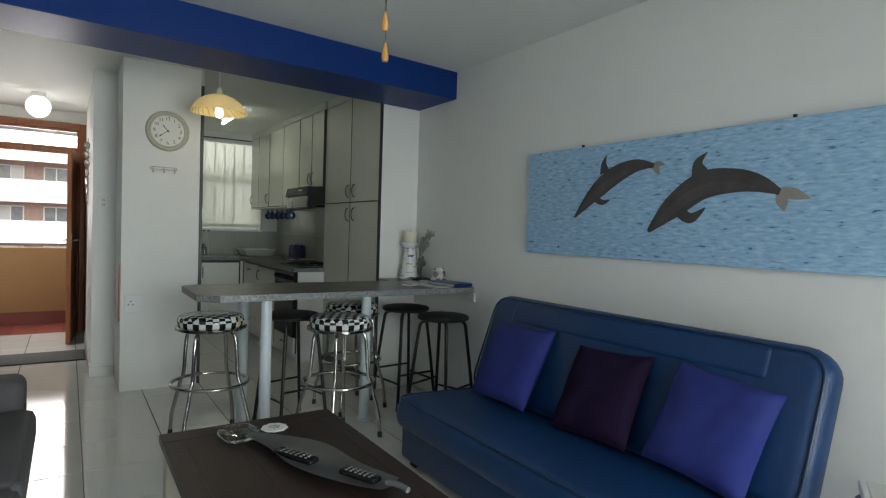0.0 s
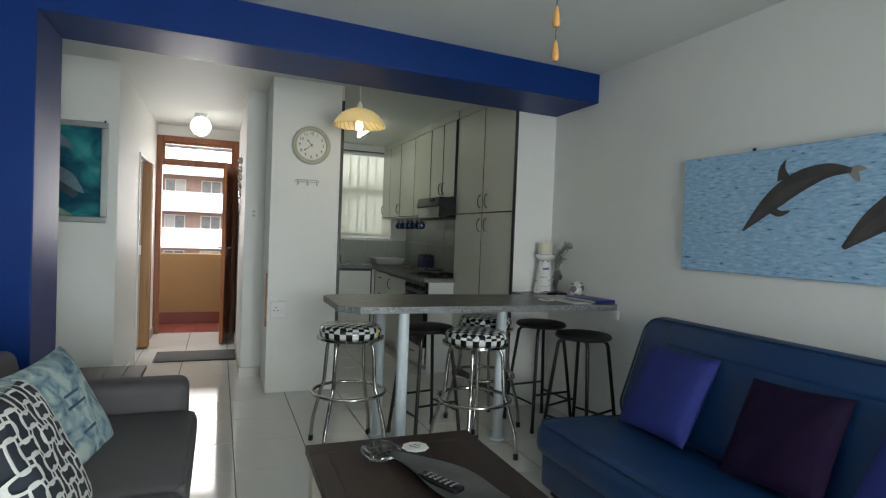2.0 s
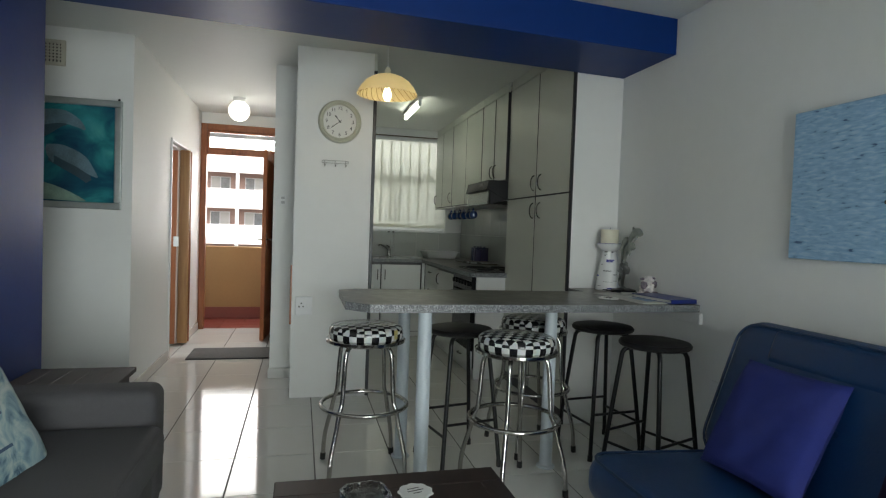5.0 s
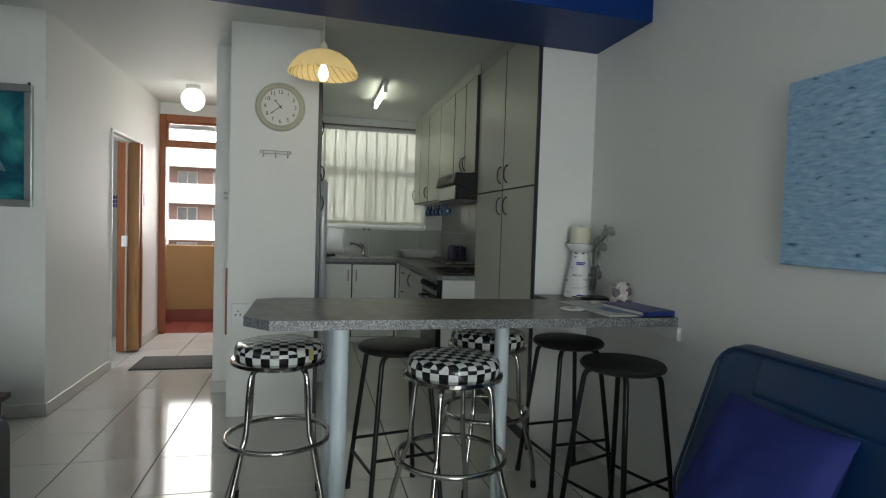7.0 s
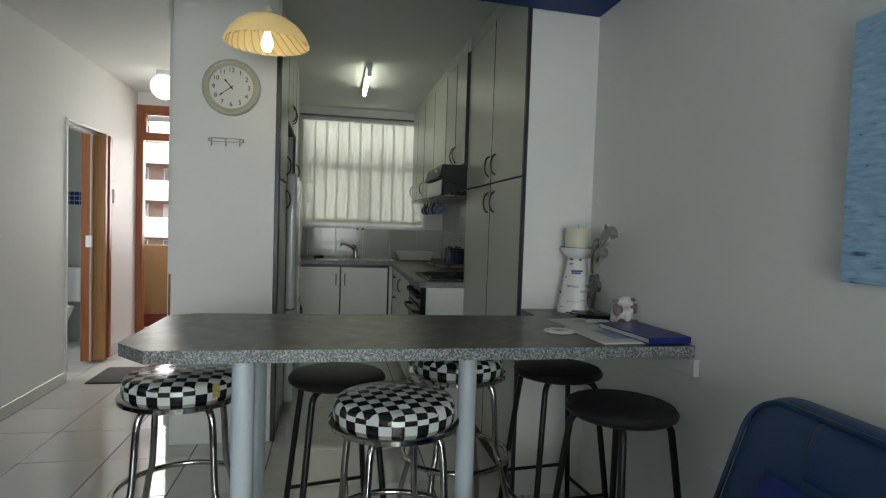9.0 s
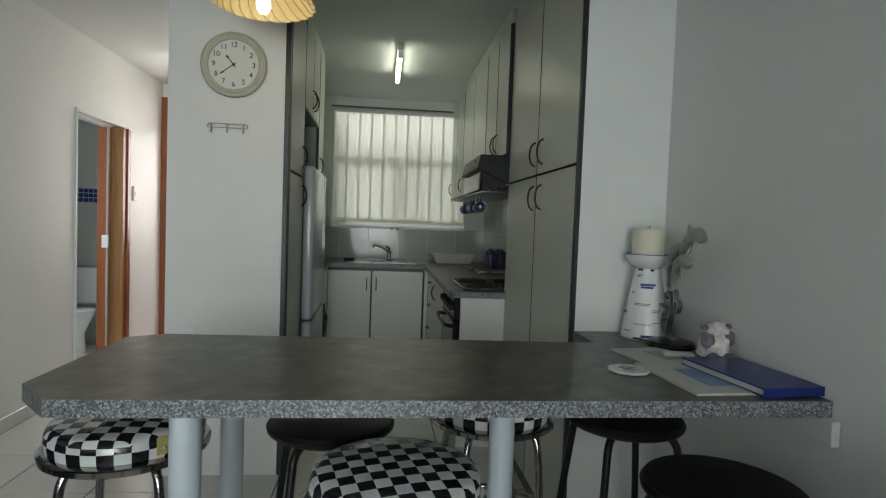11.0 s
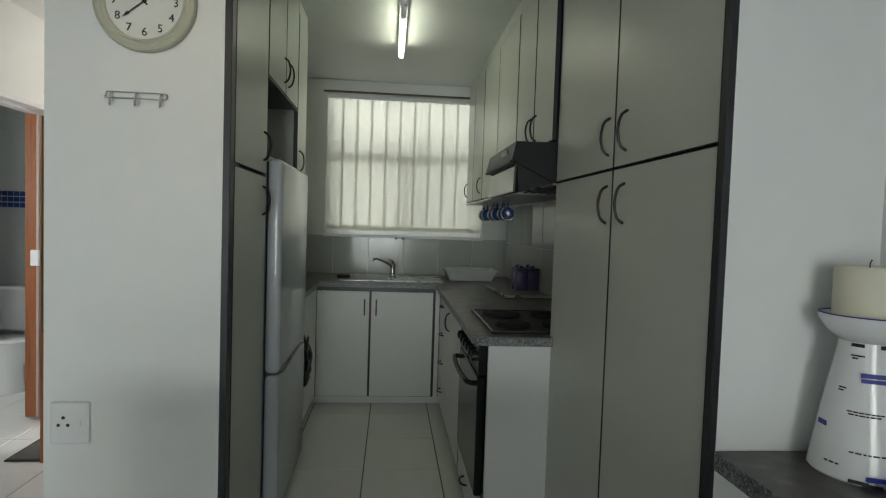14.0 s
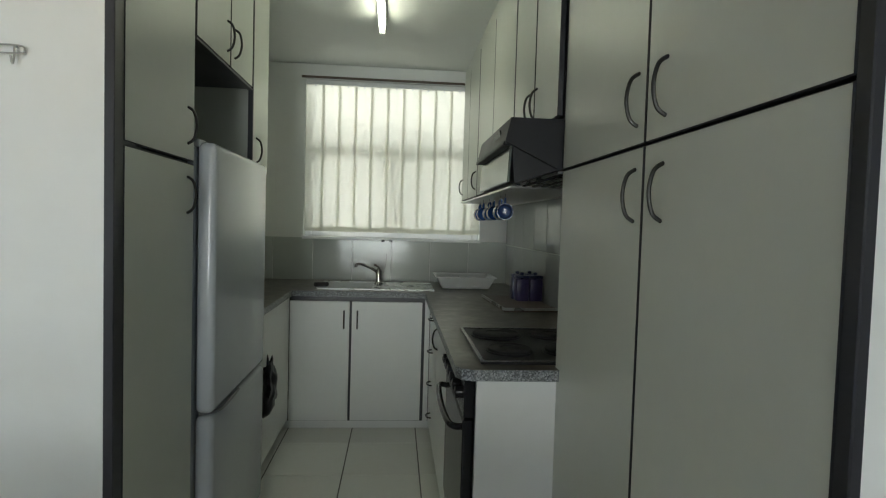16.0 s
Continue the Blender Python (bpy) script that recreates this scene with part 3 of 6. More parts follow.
def facade():
    """The block of flats opposite: white balcony bands, brick recesses, windows."""
    h = thing("apartment_building", (0, 48, -14), 0, "block of flats with white balcony bands and brown brick recesses", "building")
    part("wall", boxes((-34, 30, 1.6, 14, 0, 34)), BRICK, h)
    part("roof", boxes((-34.5, 30.5, -0.3, 14.5, 34, 34.6)), WHITEPLASTER, h)
    pitch = 2.78
    base = 14 + 2.42 - pitch * 5
    for k in range(12):
        z = base + k * pitch
        part("balcony", boxes((-34, 30, 0.0, 0.2, z, z + 1.52), (-34, 30, 0.2, 1.6, z + 0.25, z + 0.45)), WHITEPLASTER, h)
        if 2 <= k <= 9:
            for i in range(-7, 6):
                x = i * 2.6 - 1.2
                w = part("window", boxes((x, x + 1.5, 1.50, 1.60, z + 1.0, z + 2.55)), WHITEPL, h)
                part("pane", boxes((x + 0.08, x + 0.71, 1.47, 1.50, z + 1.08, z + 2.47)), DULLGL if (i + k) % 3 else CURTAIN, w)
                part("pane", boxes((x + 0.79, x + 1.42, 1.47, 1.50, z + 1.08, z + 2.47)), CURTAIN if (i * 2 + k) % 3 == 0 else DULLGL, w)
                if i % 2:
                    part("post", boxes((x - 0.55, x - 0.30, 0.02, 0.28, z + 1.52, z + pitch)), WHITEPLASTER, h)
    return h


facade()

# kitchen window with its frame, and the vertical blind
win = thing("window_1", (0, 0, 0), 0, "white framed kitchen window behind vertical blinds", "window", "", "structure")
part("window_frame", boxes((1.15, 1.20, 8.30, 8.35, 1.235, 2.42), (2.45, 2.50, 8.30, 8.35, 1.235, 2.42), (1.20, 2.45, 8.30, 8.35, 1.235, 1.285), (1.20, 2.45, 8.30, 8.35, 2.37, 2.42), (1.20, 2.45, 8.30, 8.35, 1.86, 1.93), (1.80, 1.85, 8.302, 8.348, 1.285, 1.86), bev=0.004), WHITEPL, win)
part("window_sill", boxes((1.14, 2.51, 8.205, 8.30, 1.215, 1.237), bev=0.004), WHITEPL, win, "white painted sill")
for x0, x1, z0, z1 in ((1.20, 1.80, 1.285, 1.86), (1.85, 2.45, 1.285, 1.86), (1.20, 2.45, 1.93, 2.37)):
    g = part("pane", boxes((x0, x1, 8.322, 8.328, z0, z1)), GLASS, win)
    g.visible_shadow = False
for dx in (1.755, 1.815):
    part("catch", boxes((dx - 0.012, dx + 0.012, 8.19, 8.215, 1.205, 1.222), bev=0.003), BLACKGL, win)
bl = thing("vertical_blind", (0, 0, 0), 0, "cream fabric vertical blind, closed, over the kitchen window", "blind")
part("head_rail", boxes((1.15, 2.50, 8.235, 8.275, 2.385, 2.418), bev=0.004), WHITEPL, bl)
part("curtain_rail", boxes((1.12, 2.50, 8.205, 8.222, 2.425, 2.44)), RUNNER, bl, "brown curtain rail above the blind")
for i in range(11):
    x = 1.152 + i * 0.1222
    a = (0.4, -0.3, 0.2)[i % 3]
    s = part("slat", boxes((-0.0710, 0.0710, -0.0006, 0.0006, 1.275, 2.385)), SLATM, bl)
    s.matrix_basis = pose(x + 0.0665, 8.253 + 0.005 * (i % 2), 0, 0, 0, a)
    part("hanger", boxes((x + 0.0595, x + 0.0735, 8.251, 8.259, 2.372, 2.39)), WHITEPL, bl)
    w = part("weight", boxes((-0.0600, 0.0600, -0.0018, 0.0018, 1.278, 1.312)), SLATM, bl)
    w.matrix_basis = pose(x + 0.0665, 8.253 + 0.005 * (i % 2), 0, 0, 0, a)
part("cord", tubes((spline([(1.775, 8.215, 1.22), (1.785, 8.212, 1.08), (1.765, 8.212, 0.97)], 4), 0.0018), seg=6), RUNNER, bl, "", True)

# ---- living room ----
def bar_counter():
    b = thing("bar_counter", (0, 0, 0), 0, "grey laminate breakfast bar with speckled edge on white poles", "counter")
    bm = prism([(0.985, 3.583), (RX - 0.002, 3.583), (RX - 0.002, 4.42), (2.38, 4.42), (2.38, 4.213), (0.975, 4.258), (0.885, 4.200), (0.882, 3.695)], 0.867, 0.905)
    for f in bm.faces:
        f.material_index = 0 if f.normal.z > 0.5 else 1
    part("worktop", bm, [BARTOP, BAREDGE], b)
    for x, y in ((1.250, 3.625), (1.985, 3.82), (1.235, 4.08)):
        p = part("pole", lathe([(0.0, 0), (0.05, 0), (0.05, 0.006), (0.036, 0.012), (0.033, 0.03), (0.033, 0.866), (0, 0.866)], 24), POLE, b, "", True)
        p.location = (x, y, 0)
    part("wall_bracket", boxes((RX - 0.024, RX - 0.002, 3.555, 4.30, 0.806, 0.866), bev=0.002), LAMIW, b, "white painted batten under the bar")
    return b


bar_counter()


def seat_cushion(r, z0, z1):
    """A round padded seat; its checks run round the side and straight across the top."""
    prof = [(0.0, z0), (r * 0.96, z0), (r, z0 + 0.006), (r * 1.012, (z0 + z1) / 2 - 0.004), (r * 1.0, z1 - 0.018), (r * 0.96, z1 - 0.006), (r * 0.88, z1), (r * 0.5, z1 + 0.006), (0.0, z1 + 0.008)]
    bm = lathe(prof, 40)
    uv = bm.loops.layers.uv.new("UVMap")
    s = 0.034
    for f in bm.faces:
        c = f.calc_center_median()
        top = c.z > z1 - 0.012
        a0 = math.atan2(c.y, c.x)
        for l in f.loops:
            p = l.vert.co
            if top:
                l[uv].uv = (p.x / s + 50, p.y / s + 50)
            else:
                d = math.atan2(p.y, p.x) - a0
                d = (d + math.pi) % (2 * math.pi) - math.pi
                l[uv].uv = (50 + (a0 + d) * 16 / math.pi, 50 + (p.z - z0) / 0.033 + 0.02)
    return bm


def chrome_stool():
    s = thing("bar_stool", (0, 0, 0), 0, "chrome bar stool with black and white checkered vinyl seat", "stool", "stools at the bar")
    part("seat", seat_cushion(0.186, 0.692, 0.757), CHECK, s, "black and white checkered padded seat", True)
    part("seat_band", lathe([(0.15, 0.668), (0.188, 0.668), (0.201, 0.675), (0.202, 0.689), (0.190, 0.696), (0.15, 0.695)], 40), CHROME, s, "", True)
    for i in range(4):
        a = math.pi / 4 + i * math.pi / 2
        c, q = math.cos(a), math.sin(a)
        pts = spline([(0.05 * c, 0.05 * q, 0.668), (0.115 * c, 0.115 * q, 0.664), (0.153 * c, 0.153 * q, 0.635), (0.166 * c, 0.166 * q, 0.56), (0.178 * c, 0.178 * q, 0.40), (0.197 * c, 0.197 * q, 0.345), (0.216 * c, 0.216 * q, 0.27), (0.252 * c, 0.252 * q, 0.14), (0.262 * c, 0.262 * q, 0.03)], 5)
        lg = part("leg", tubes((pts, 0.0115)), CHROME, s, "", True)
        part("rubber_foot", tubes(([(0.2615 * c, 0.2615 * q, 0.035), (0.264 * c, 0.264 * q, 0.0)], 0.0145)), RUBBER, lg, "", True)
    part("foot_ring", ring(0.218, 0.350, 0.011), CHROME, s, "", True)
    part("seat_plate", boxes((-0.09, 0.09, -0.09, 0.09, 0.665, 0.676)), BLACKTUBE, s)
    return s


st = chrome_stool()
st.matrix_world = pose(1.010, 3.925, 0, 0, 0, 2)
copy_thing(st, pose(1.702, 3.598, 0, 0, 0, 14))
copy_thing(st, pose(2.020, 4.135, 0, 0, 0, 8))
part("repair_tape", move(boxes((-0.0012, 0.0012, -0.013, 0.013, 0.704, 0.748), bev=0.0004), pose(0.1865 * math.cos(radians(-47)), 0.1865 * math.sin(radians(-47)), 0, 0, 0, -47)), mat("yellowed_tape", (0.42, 0.36, 0.12), 0.5, var=0.2, vscale=30), st, "yellowed strip of repair tape")


def black_stool():
    s = thing("bar_stool", (0, 0, 0), 0, "black metal bar stool with thin round vinyl seat", "stool", "stools at the bar")
    part("seat", lathe([(0, 0.698), (0.165, 0.698), (0.176, 0.706), (0.178, 0.716), (0.170, 0.727), (0.14, 0.733), (0, 0.736)], 40), BLACKVINYL, s, "black padded vinyl seat", True)
    ends = []
    for i in range(4):
        a = math.pi / 4 + i * math.pi / 2
        c, q = math.cos(a), math.sin(a)
        pts = spline([(0.06 * c, 0.06 * q, 0.688), (0.12 * c, 0.12 * q, 0.686), (0.152 * c, 0.152 * q, 0.665), (0.165 * c, 0.165 * q, 0.60), (0.205 * c, 0.205 * q, 0.30), (0.238 * c, 0.238 * q, 0.03)], 6)
        lg = part("leg", tubes((pts, 0.0115)), BLACKTUBE, s, "", True)
        part("rubber_foot", tubes(([(0.2375 * c, 0.2375 * q, 0.032), (0.241 * c, 0.241 * q, 0.0)], 0.014)), RUBBER, lg, "", True)
        ends.append((c, q))
    for i in range(4):
        (c, q), (d, e) = ends[i], ends[(i + 1) % 4]
        z = 0.19 if i % 2 else 0.25
        r = 0.165 + (0.60 - z) * 0.133
        part("stretcher", tubes(([(r * c, r * q, z), (r * d, r * e, z)], 0.0075)), BLACKTUBE, s, "", True)
    return s


bs = black_stool()
bs.matrix_world = pose(1.530, 3.985, 0, 0, 0, 12)
copy_thing(bs, pose(2.432, 3.545, 0, 0, 0, 20))
copy_thing(bs, pose(2.412, 4.025, 0, 0, 0, 6))


def futon():
    f = thing("futon_couch", (0, 0, 0), 0, "navy blue leatherette click-clack couch against the white wall", "couch")
    y0, y1 = 1.205, 3.09

    def slab(name, w, t, m, rc=0.11):
        """A padded slab with rounded corners in plan and soft edges."""
        pts = []
        for cx, cy, a0 in ((w - rc, y1 - rc, 0), (rc, y1 - rc, 90), (rc, y0 + rc, 180), (w - rc, y0 + rc, 270)):
            pts += [(cx + rc * math.cos(radians(a0 + 15 * k)), cy + rc * math.sin(radians(a0 + 15 * k))) for k in range(7)]
        bm = prism(pts, -t / 2, t / 2)
        es = [e for e in bm.edges if abs(e.verts[0].co.z - e.verts[1].co.z) < 1e-5]
        bmesh.ops.bevel(bm, geom=es, offset=0.065, segments=6, affect="EDGES", profile=0.5)
        move(bm, m)
        return part(name, bm, NAVY, f, "", True)
    seat = slab("seat", 0.74, 0.17, Matrix.Translation((1.79, 0, 0.300)) @ pose(0, 0, 0, 0, 2.5, 0))
    back = slab("backrest", 0.608, 0.16, Matrix.Translation((2.395, 0, 0.335)) @ pose(0, 0, 0, 0, -70, 0))
    for nm, m, w in (("seat", Matrix.Translation((1.79, 0, 0.300)) @ pose(0, 0, 0, 0, 2.5, 0), 0.72), ("back", Matrix.Translation((2.395, 0, 0.335)) @ pose(0, 0, 0, 0, -70, 0), 0.60)):
        par = seat if nm == "seat" else back
        t = 0.087 if nm == "seat" else 0.082
        bm = bmesh.new()
        loop = []
        for cx, cy, a0 in ((w - 0.11, y1 - 0.11, 0), (0.11, y1 - 0.11, 90), (0.11, y0 + 0.11, 180), (w - 0.11, y0 + 0.11, 270)):
            loop += [(cx + 0.090 * math.cos(radians(a0 + 18 * k)), cy + 0.090 * math.sin(radians(a0 + 18 * k)), t * 0.88) for k in range(6)]
        tube(bm, loop, 0.006, 8, closed=True)
        move(bm, m)
        part("piping", bm, NAVYPIPE, par, "", True)
    roll = move(boxes((0.435, 0.580, y0 + 0.20, y1 - 0.20, 0.02, 0.0865), bev=0.03, seg=5), Matrix.Translation((2.395, 0, 0.335)) @ pose(0, 0, 0, 0, -70, 0))
    part("head_roll", roll, NAVY, back, "", True)
    part("base", boxes((1.84, 2.40, y0 + 0.04, y1 - 0.04, 0.035, 0.26), bev=0.03, seg=3), NAVY, f, "", True)
    for x in (1.90, 2.36):
        for y in (y0 + 0.12, y1 - 0.12):
            part("leg", boxes((x - 0.025, x + 0.025, y - 0.025, y + 0.025, 0.0, 0.09), bev=0.004), BLACKTUBE, f)
    for i in range(5):
        yy = y0 + 0.2 + i * (y1 - y0 - 0.4) / 4
        part("button", move(lathe([(0, -0.006), (0.014, -0.004), (0.012, 0.003), (0, 0.005)], 12), Matrix.Translation((2.395, yy, 0.335)) @ pose(0, 0, 0, 0, -70, 0) @ Matrix.Translation((0.27, 0, 0.080))), NAVYPIPE, back, "", True)
    return f


futon()


def cushion(name, centre, size, rx, ry, rz, material, label, d=0.15, seed=1):
    c = part(name, pillow(size, size, d, 24, seed, 0.045), material, None, "", True)
    c.matrix_world = pose(*centre, rx, ry, rz)
    return tagged(c, label, "cushion", "couch cushions")


# the cushions lean on the backrest: local y looks across the couch
cushion("cushion", (2.345, 2.715, 0.580), 0.45, 29, 1, 90, ROYAL, "royal blue square cotton cushion on the couch", 0.13, 2)
cushion("cushion", (2.345, 2.085, 0.572), 0.43, 29, 3, 91, PLUM, "dark plum square cushion on the couch", 0.13, 5)
cushion("cushion", (2.350, 1.555, 0.578), 0.43, 29, -5, 89, ROYAL, "royal blue square cushion with a pointed corner", 0.14, 8)


def sofa():
    s = thing("sofa", (0, 0, 0), 0, "charcoal grey upholstered sofa with padded arms", "sofa")
    y0, y1 = 1.45, 3.66
    part("base", boxes((-0.72, 0.12, y0 + 0.02, y1 - 0.02, 0.06, 0.30), bev=0.03, seg=3), CHAR, s, "", True)
    for a, b in ((y0 + 0.2, (y0 + y1) / 2 - 0.004), ((y0 + y1) / 2 + 0.004, y1 - 0.205)):
        c = part("seat_cushion", boxes((-0.55, 0.175, a, b, 0.30, 0.45), bev=0.045, seg=4), CHAR, s, "", True)
        bm = bmesh.new()
        tube(bm, [(0.16, a + 0.04, 0.437), (0.16, b - 0.04, 0.437), (0.14, b - 0.015, 0.437), (-0.50, b - 0.015, 0.437), (-0.50, a + 0.015, 0.437), (0.14, a + 0.015, 0.437)], 0.005, 6, closed=True)
        part("piping", bm, CHAR, c, "", True)
        m = Matrix.Translation((-0.56, 0, 0.43)) @ pose(0, 0, 0, 0, -14, 0)
        part("back_cushion", move(boxes((-0.09, 0.09, a, b, 0.0, 0.33), bev=0.05, seg=4), m), CHAR, s, "", True)
    part("backrest", boxes((-0.75, -0.60, y0 + 0.05, y1 - 0.05, 0.08, 0.70), bev=0.04, seg=4), CHAR, s, "", True)
    for a, b in ((y0, y0 + 0.2), (y1 - 0.2, y1)):
        part("arm", boxes((-0.70, 0.13, a, b, 0.08, 0.573), bev=0.05, seg=5), CHAR, s, "", True)
    for x in (-0.66, 0.10):
        for y in (y0 + 0.08, y1 - 0.08):
            part("foot", lathe([(0, 0), (0.022, 0), (0.03, 0.07), (0, 0.07)], 16), BLACKTUBE, s, "", True).location = (x, y, 0)
    return s


sofa()
pl = part("scatter_cushion", pillow(0.47, 0.47, 0.15, 20, 4, 0.06), PRINT, None, "", True)
pl.matrix_world = pose(-0.285, 3.0, 0.585, -26, -3, 80)
tagged(pl, "pale blue sea-print cushion leaning on the grey sofa", "cushion")
for i, (w, zz) in enumerate(((0.11, 0.06), (0.14, 0.015), (0.10, -0.09))):
    b = part("print_bar", boxes((-w / 2, w / 2, -0.0715, -0.0690, zz, zz + 0.010)), mat("print_ink_blue", (0.05, 0.09, 0.15), 0.85), pl)


def link_cushion():
    c = part("scatter_cushion", pillow(0.50, 0.50, 0.16, 16, 7), mat("slate_cotton", (0.022, 0.027, 0.040), 0.85, var=0.1, bump=0.2, bscale=250), None, "", True)
    c.matrix_world = pose(-0.24, 2.46, 0.60, -26, 6, 90)
    tagged(c, "slate grey cushion with white chain-link print", "cushion")
    white = mat("white_print", (0.62, 0.62, 0.60), 0.8)

    def face(x, z):
        """How far the stuffed front stands out at a place of the cover."""
        u, v = max(-1, min(1, x / 0.25)), max(-1, min(1, z / 0.25))
        b = (1 - u ** 4) ** 0.5 * (1 - v ** 4) ** 0.5
        k = (noise.noise((u * 2.2 + 7, v * 2.2, -1)) * 0.12 + noise.noise((u * 5 + 7, v * 5, 2)) * 0.06 + math.cos(9 * math.atan2(v, u + 0.2) + 7) * 0.03 * (u * u + v * v)) * b
        return -0.08 * (b * 0.9 + k)

    for i in range(7):
        for j in range(7):
            x, z = -0.201 + i * 0.067, -0.201 + j * 0.067
            a, b = (0.050, 0.024) if (i + j) % 2 else (0.024, 0.050)
            loop = []
            for q in range(28):
                w = 2 * math.pi * q / 28
                cx, cz = math.cos(w), math.sin(w)
                loop.append((x + a * math.copysign(abs(cx) ** 0.55, cx), 0, z + b * math.copysign(abs(cz) ** 0.55, cz)))
            bm = bmesh.new()
            tube(bm, loop, 0.0044, 6, closed=True)
            for v in bm.verts:
                v.co.y = face(v.co.x, v.co.z) - 0.0015 + v.co.y * 0.25
            part("link", bm, white, c, "", True)
    return c


link_cushion()


def coffee_table():
    t = thing("coffee_table", (0, 0, 0), 0, "dark stained wooden coffee table with plank top", "table")
    for i in range(3):
        x0 = 0.6885 + i * 0.1972
        part("plank", boxes((x0, x0 + 0.1962, 1.799, 2.816, 0.378, 0.4125), bev=0.001), DARKWOOD, t)
    part("border", boxes((0.61, 1.355, 2.817, 2.925, 0.376, 0.413), (0.61, 1.355, 1.69, 1.798, 0.376, 0.413), (0.61, 0.688, 1.798, 2.817, 0.376, 0.413), (1.280, 1.355, 1.798, 2.817, 0.376, 0.413), bev=0.003), DARKWOOD, t)
    part("apron", boxes((0.66, 1.305, 2.84, 2.865, 0.29, 0.377), (0.66, 1.305, 1.75, 1.775, 0.29, 0.377), (0.655, 0.68, 1.76, 2.86, 0.29, 0.377), (1.285, 1.31, 1.76, 2.86, 0.29, 0.377)), DARKWOOD, t)
    for x in (0.66, 1.305):
        for y in (1.75, 2.865):
            part("leg", boxes((x - 0.035, x + 0.035, y - 0.035, y + 0.035, 0, 0.377), bev=0.004), mat("cream_painted_leg", (0.5, 0.47, 0.40), 0.5), t)
    return t


coffee_table()


def feather_dish():
    """A long leaf-shaped metal dish with a curled stem."""
    bm = bmesh.new()
    n, k = 26, 10
    rows = []
    for i in range(n + 1):
        t = i / n
        w = 0.012 + 0.088 * math.sin(math.pi * 0.87 * t) ** 0.8 * (1 - 0.25 * math.sin(3.2 * math.pi * t) * 0.4)
        bend = 0.022 * math.sin(2 * math.pi * t)
        row = []
        for j in range(k + 1):
            u = 2 * j / k - 1
            z = 0.006 + 0.026 * u * u * (0.55 + 0.5 * math.sin(math.pi * t)) + 0.010 * (2 * t - 1) ** 4 * (1 if t < 0.5 else 0.5)
            row.append(bm.verts.new((bend + u * w, -t * 0.753, z)))
        rows.append(row)
    for a, b in zip(rows, rows[1:]):
        for j in range(k):
            bm.faces.new([a[j], a[j + 1], b[j + 1], b[j]])
    bmesh.ops.solidify(bm, geom=list(bm.faces), thickness=0.005)
    d = thing("serving_dish", (0.905, 2.690, 0.415), 23.0, "long leaf-shaped grey metal dish on the coffee table", "dish")
    part("bowl", bm, BOWL, d, "", True)
    bm = bmesh.new()
    tube(bm, spline([(0.0, -0.743, 0.026), (0.0, -0.793, 0.032), (-0.01, -0.843, 0.030)], 4), 0.010, 10)
    part("stem", bm, BOWL, d, "", True)
    return d


feather_dish()


def remote(p, rz, L, w, label):
    r = thing("remote_control", p, rz, label, "remote control", "remotes in the dish")
    part("case", boxes((-w / 2, w / 2, -L / 2, L / 2, 0, 0.02), bev=0.007, seg=3), BLACKGL, r, "", True)
    for i in range(6):
        for j in range(3):
            part("button", boxes((-w * 0.3 + j * w * 0.3 - 0.004, -w * 0.3 + j * w * 0.3 + 0.004, -L * 0.36 + i * L * 0.13, -L * 0.36 + i * L * 0.13 + 0.008, 0.019, 0.0225)), mat("grey_key", (0.22, 0.22, 0.22), 0.5), r)
    return r


remote((1.005, 2.372, 0.431), 27, 0.19, 0.05, "black remote control with grey keys in the dish")
remote((1.145, 2.110, 0.428), 25, 0.16, 0.046, "short black remote control lying in the dish")


def ashtray():
    a = thing("ashtray", (0.885, 2.735, 0.413), 12, "square cut-glass ashtray on the coffee table", "ashtray")
    bm = bmesh.new()
    R = [(0.062, 0.0), (0.070, 0.012), (0.070, 0.034), (0.060, 0.036), (0.052, 0.012), (0.0, 0.010)]
    rows = []
    for r, z in R:
        rows.append([bm.verts.new((r * sx if r else 0, r * sy if r else 0, z)) for sx, sy in ((1, 0.6), (0.6, 1), (-0.6, 1), (-1, 0.6), (-1, -0.6), (-0.6, -1), (0.6, -1), (1, -0.6))])
    for A, B in zip(rows, rows[1:]):
        for j in range(8):
            bm.faces.new([A[j], A[(j + 1) % 8], B[(j + 1) % 8], B[j]])
    bm.faces.new(rows[0][::-1])
    bmesh.ops.remove_doubles(bm, verts=bm.verts, dist=1e-5)
    bmesh.ops.recalc_face_normals(bm, faces=bm.faces)
    part("bowl", bm, GLASS, a)
    for i in range(12):
        q = 2 * math.pi * i / 12
        part("cut", move(boxes((-0.004, 0.004, -0.004, 0.004, 0.006, 0.032), bev=0.0015), pose(0.064 * math.cos(q), 0.064 * math.sin(q), 0, 0, 0, math.degrees(q))), GLASS, a)
    return a


ashtray()


def coaster(p, rz, label):
    c = thing("coaster", p, rz, label, "coaster", "scalloped coasters")
    part("plate", lathe([(0, 0), (0.050, 0), (0.056, 0.003), (0.052, 0.007), (0, 0.006)], 48, wave=lambda a, k: 1 + 0.05 * math.cos(9 * a)), mat("white_card", (0.76, 0.76, 0.74), 0.6, var=0.05, vscale=20), c, "", True)
    for i, w in enumerate((0.04, 0.055, 0.03)):
        part("lettering", boxes((-w / 2, w / 2, 0.016 - i * 0.016, 0.019 - i * 0.016, 0.006, 0.0075)), mat("grey_ink", (0.08, 0.08, 0.08), 0.6), c)
    return c


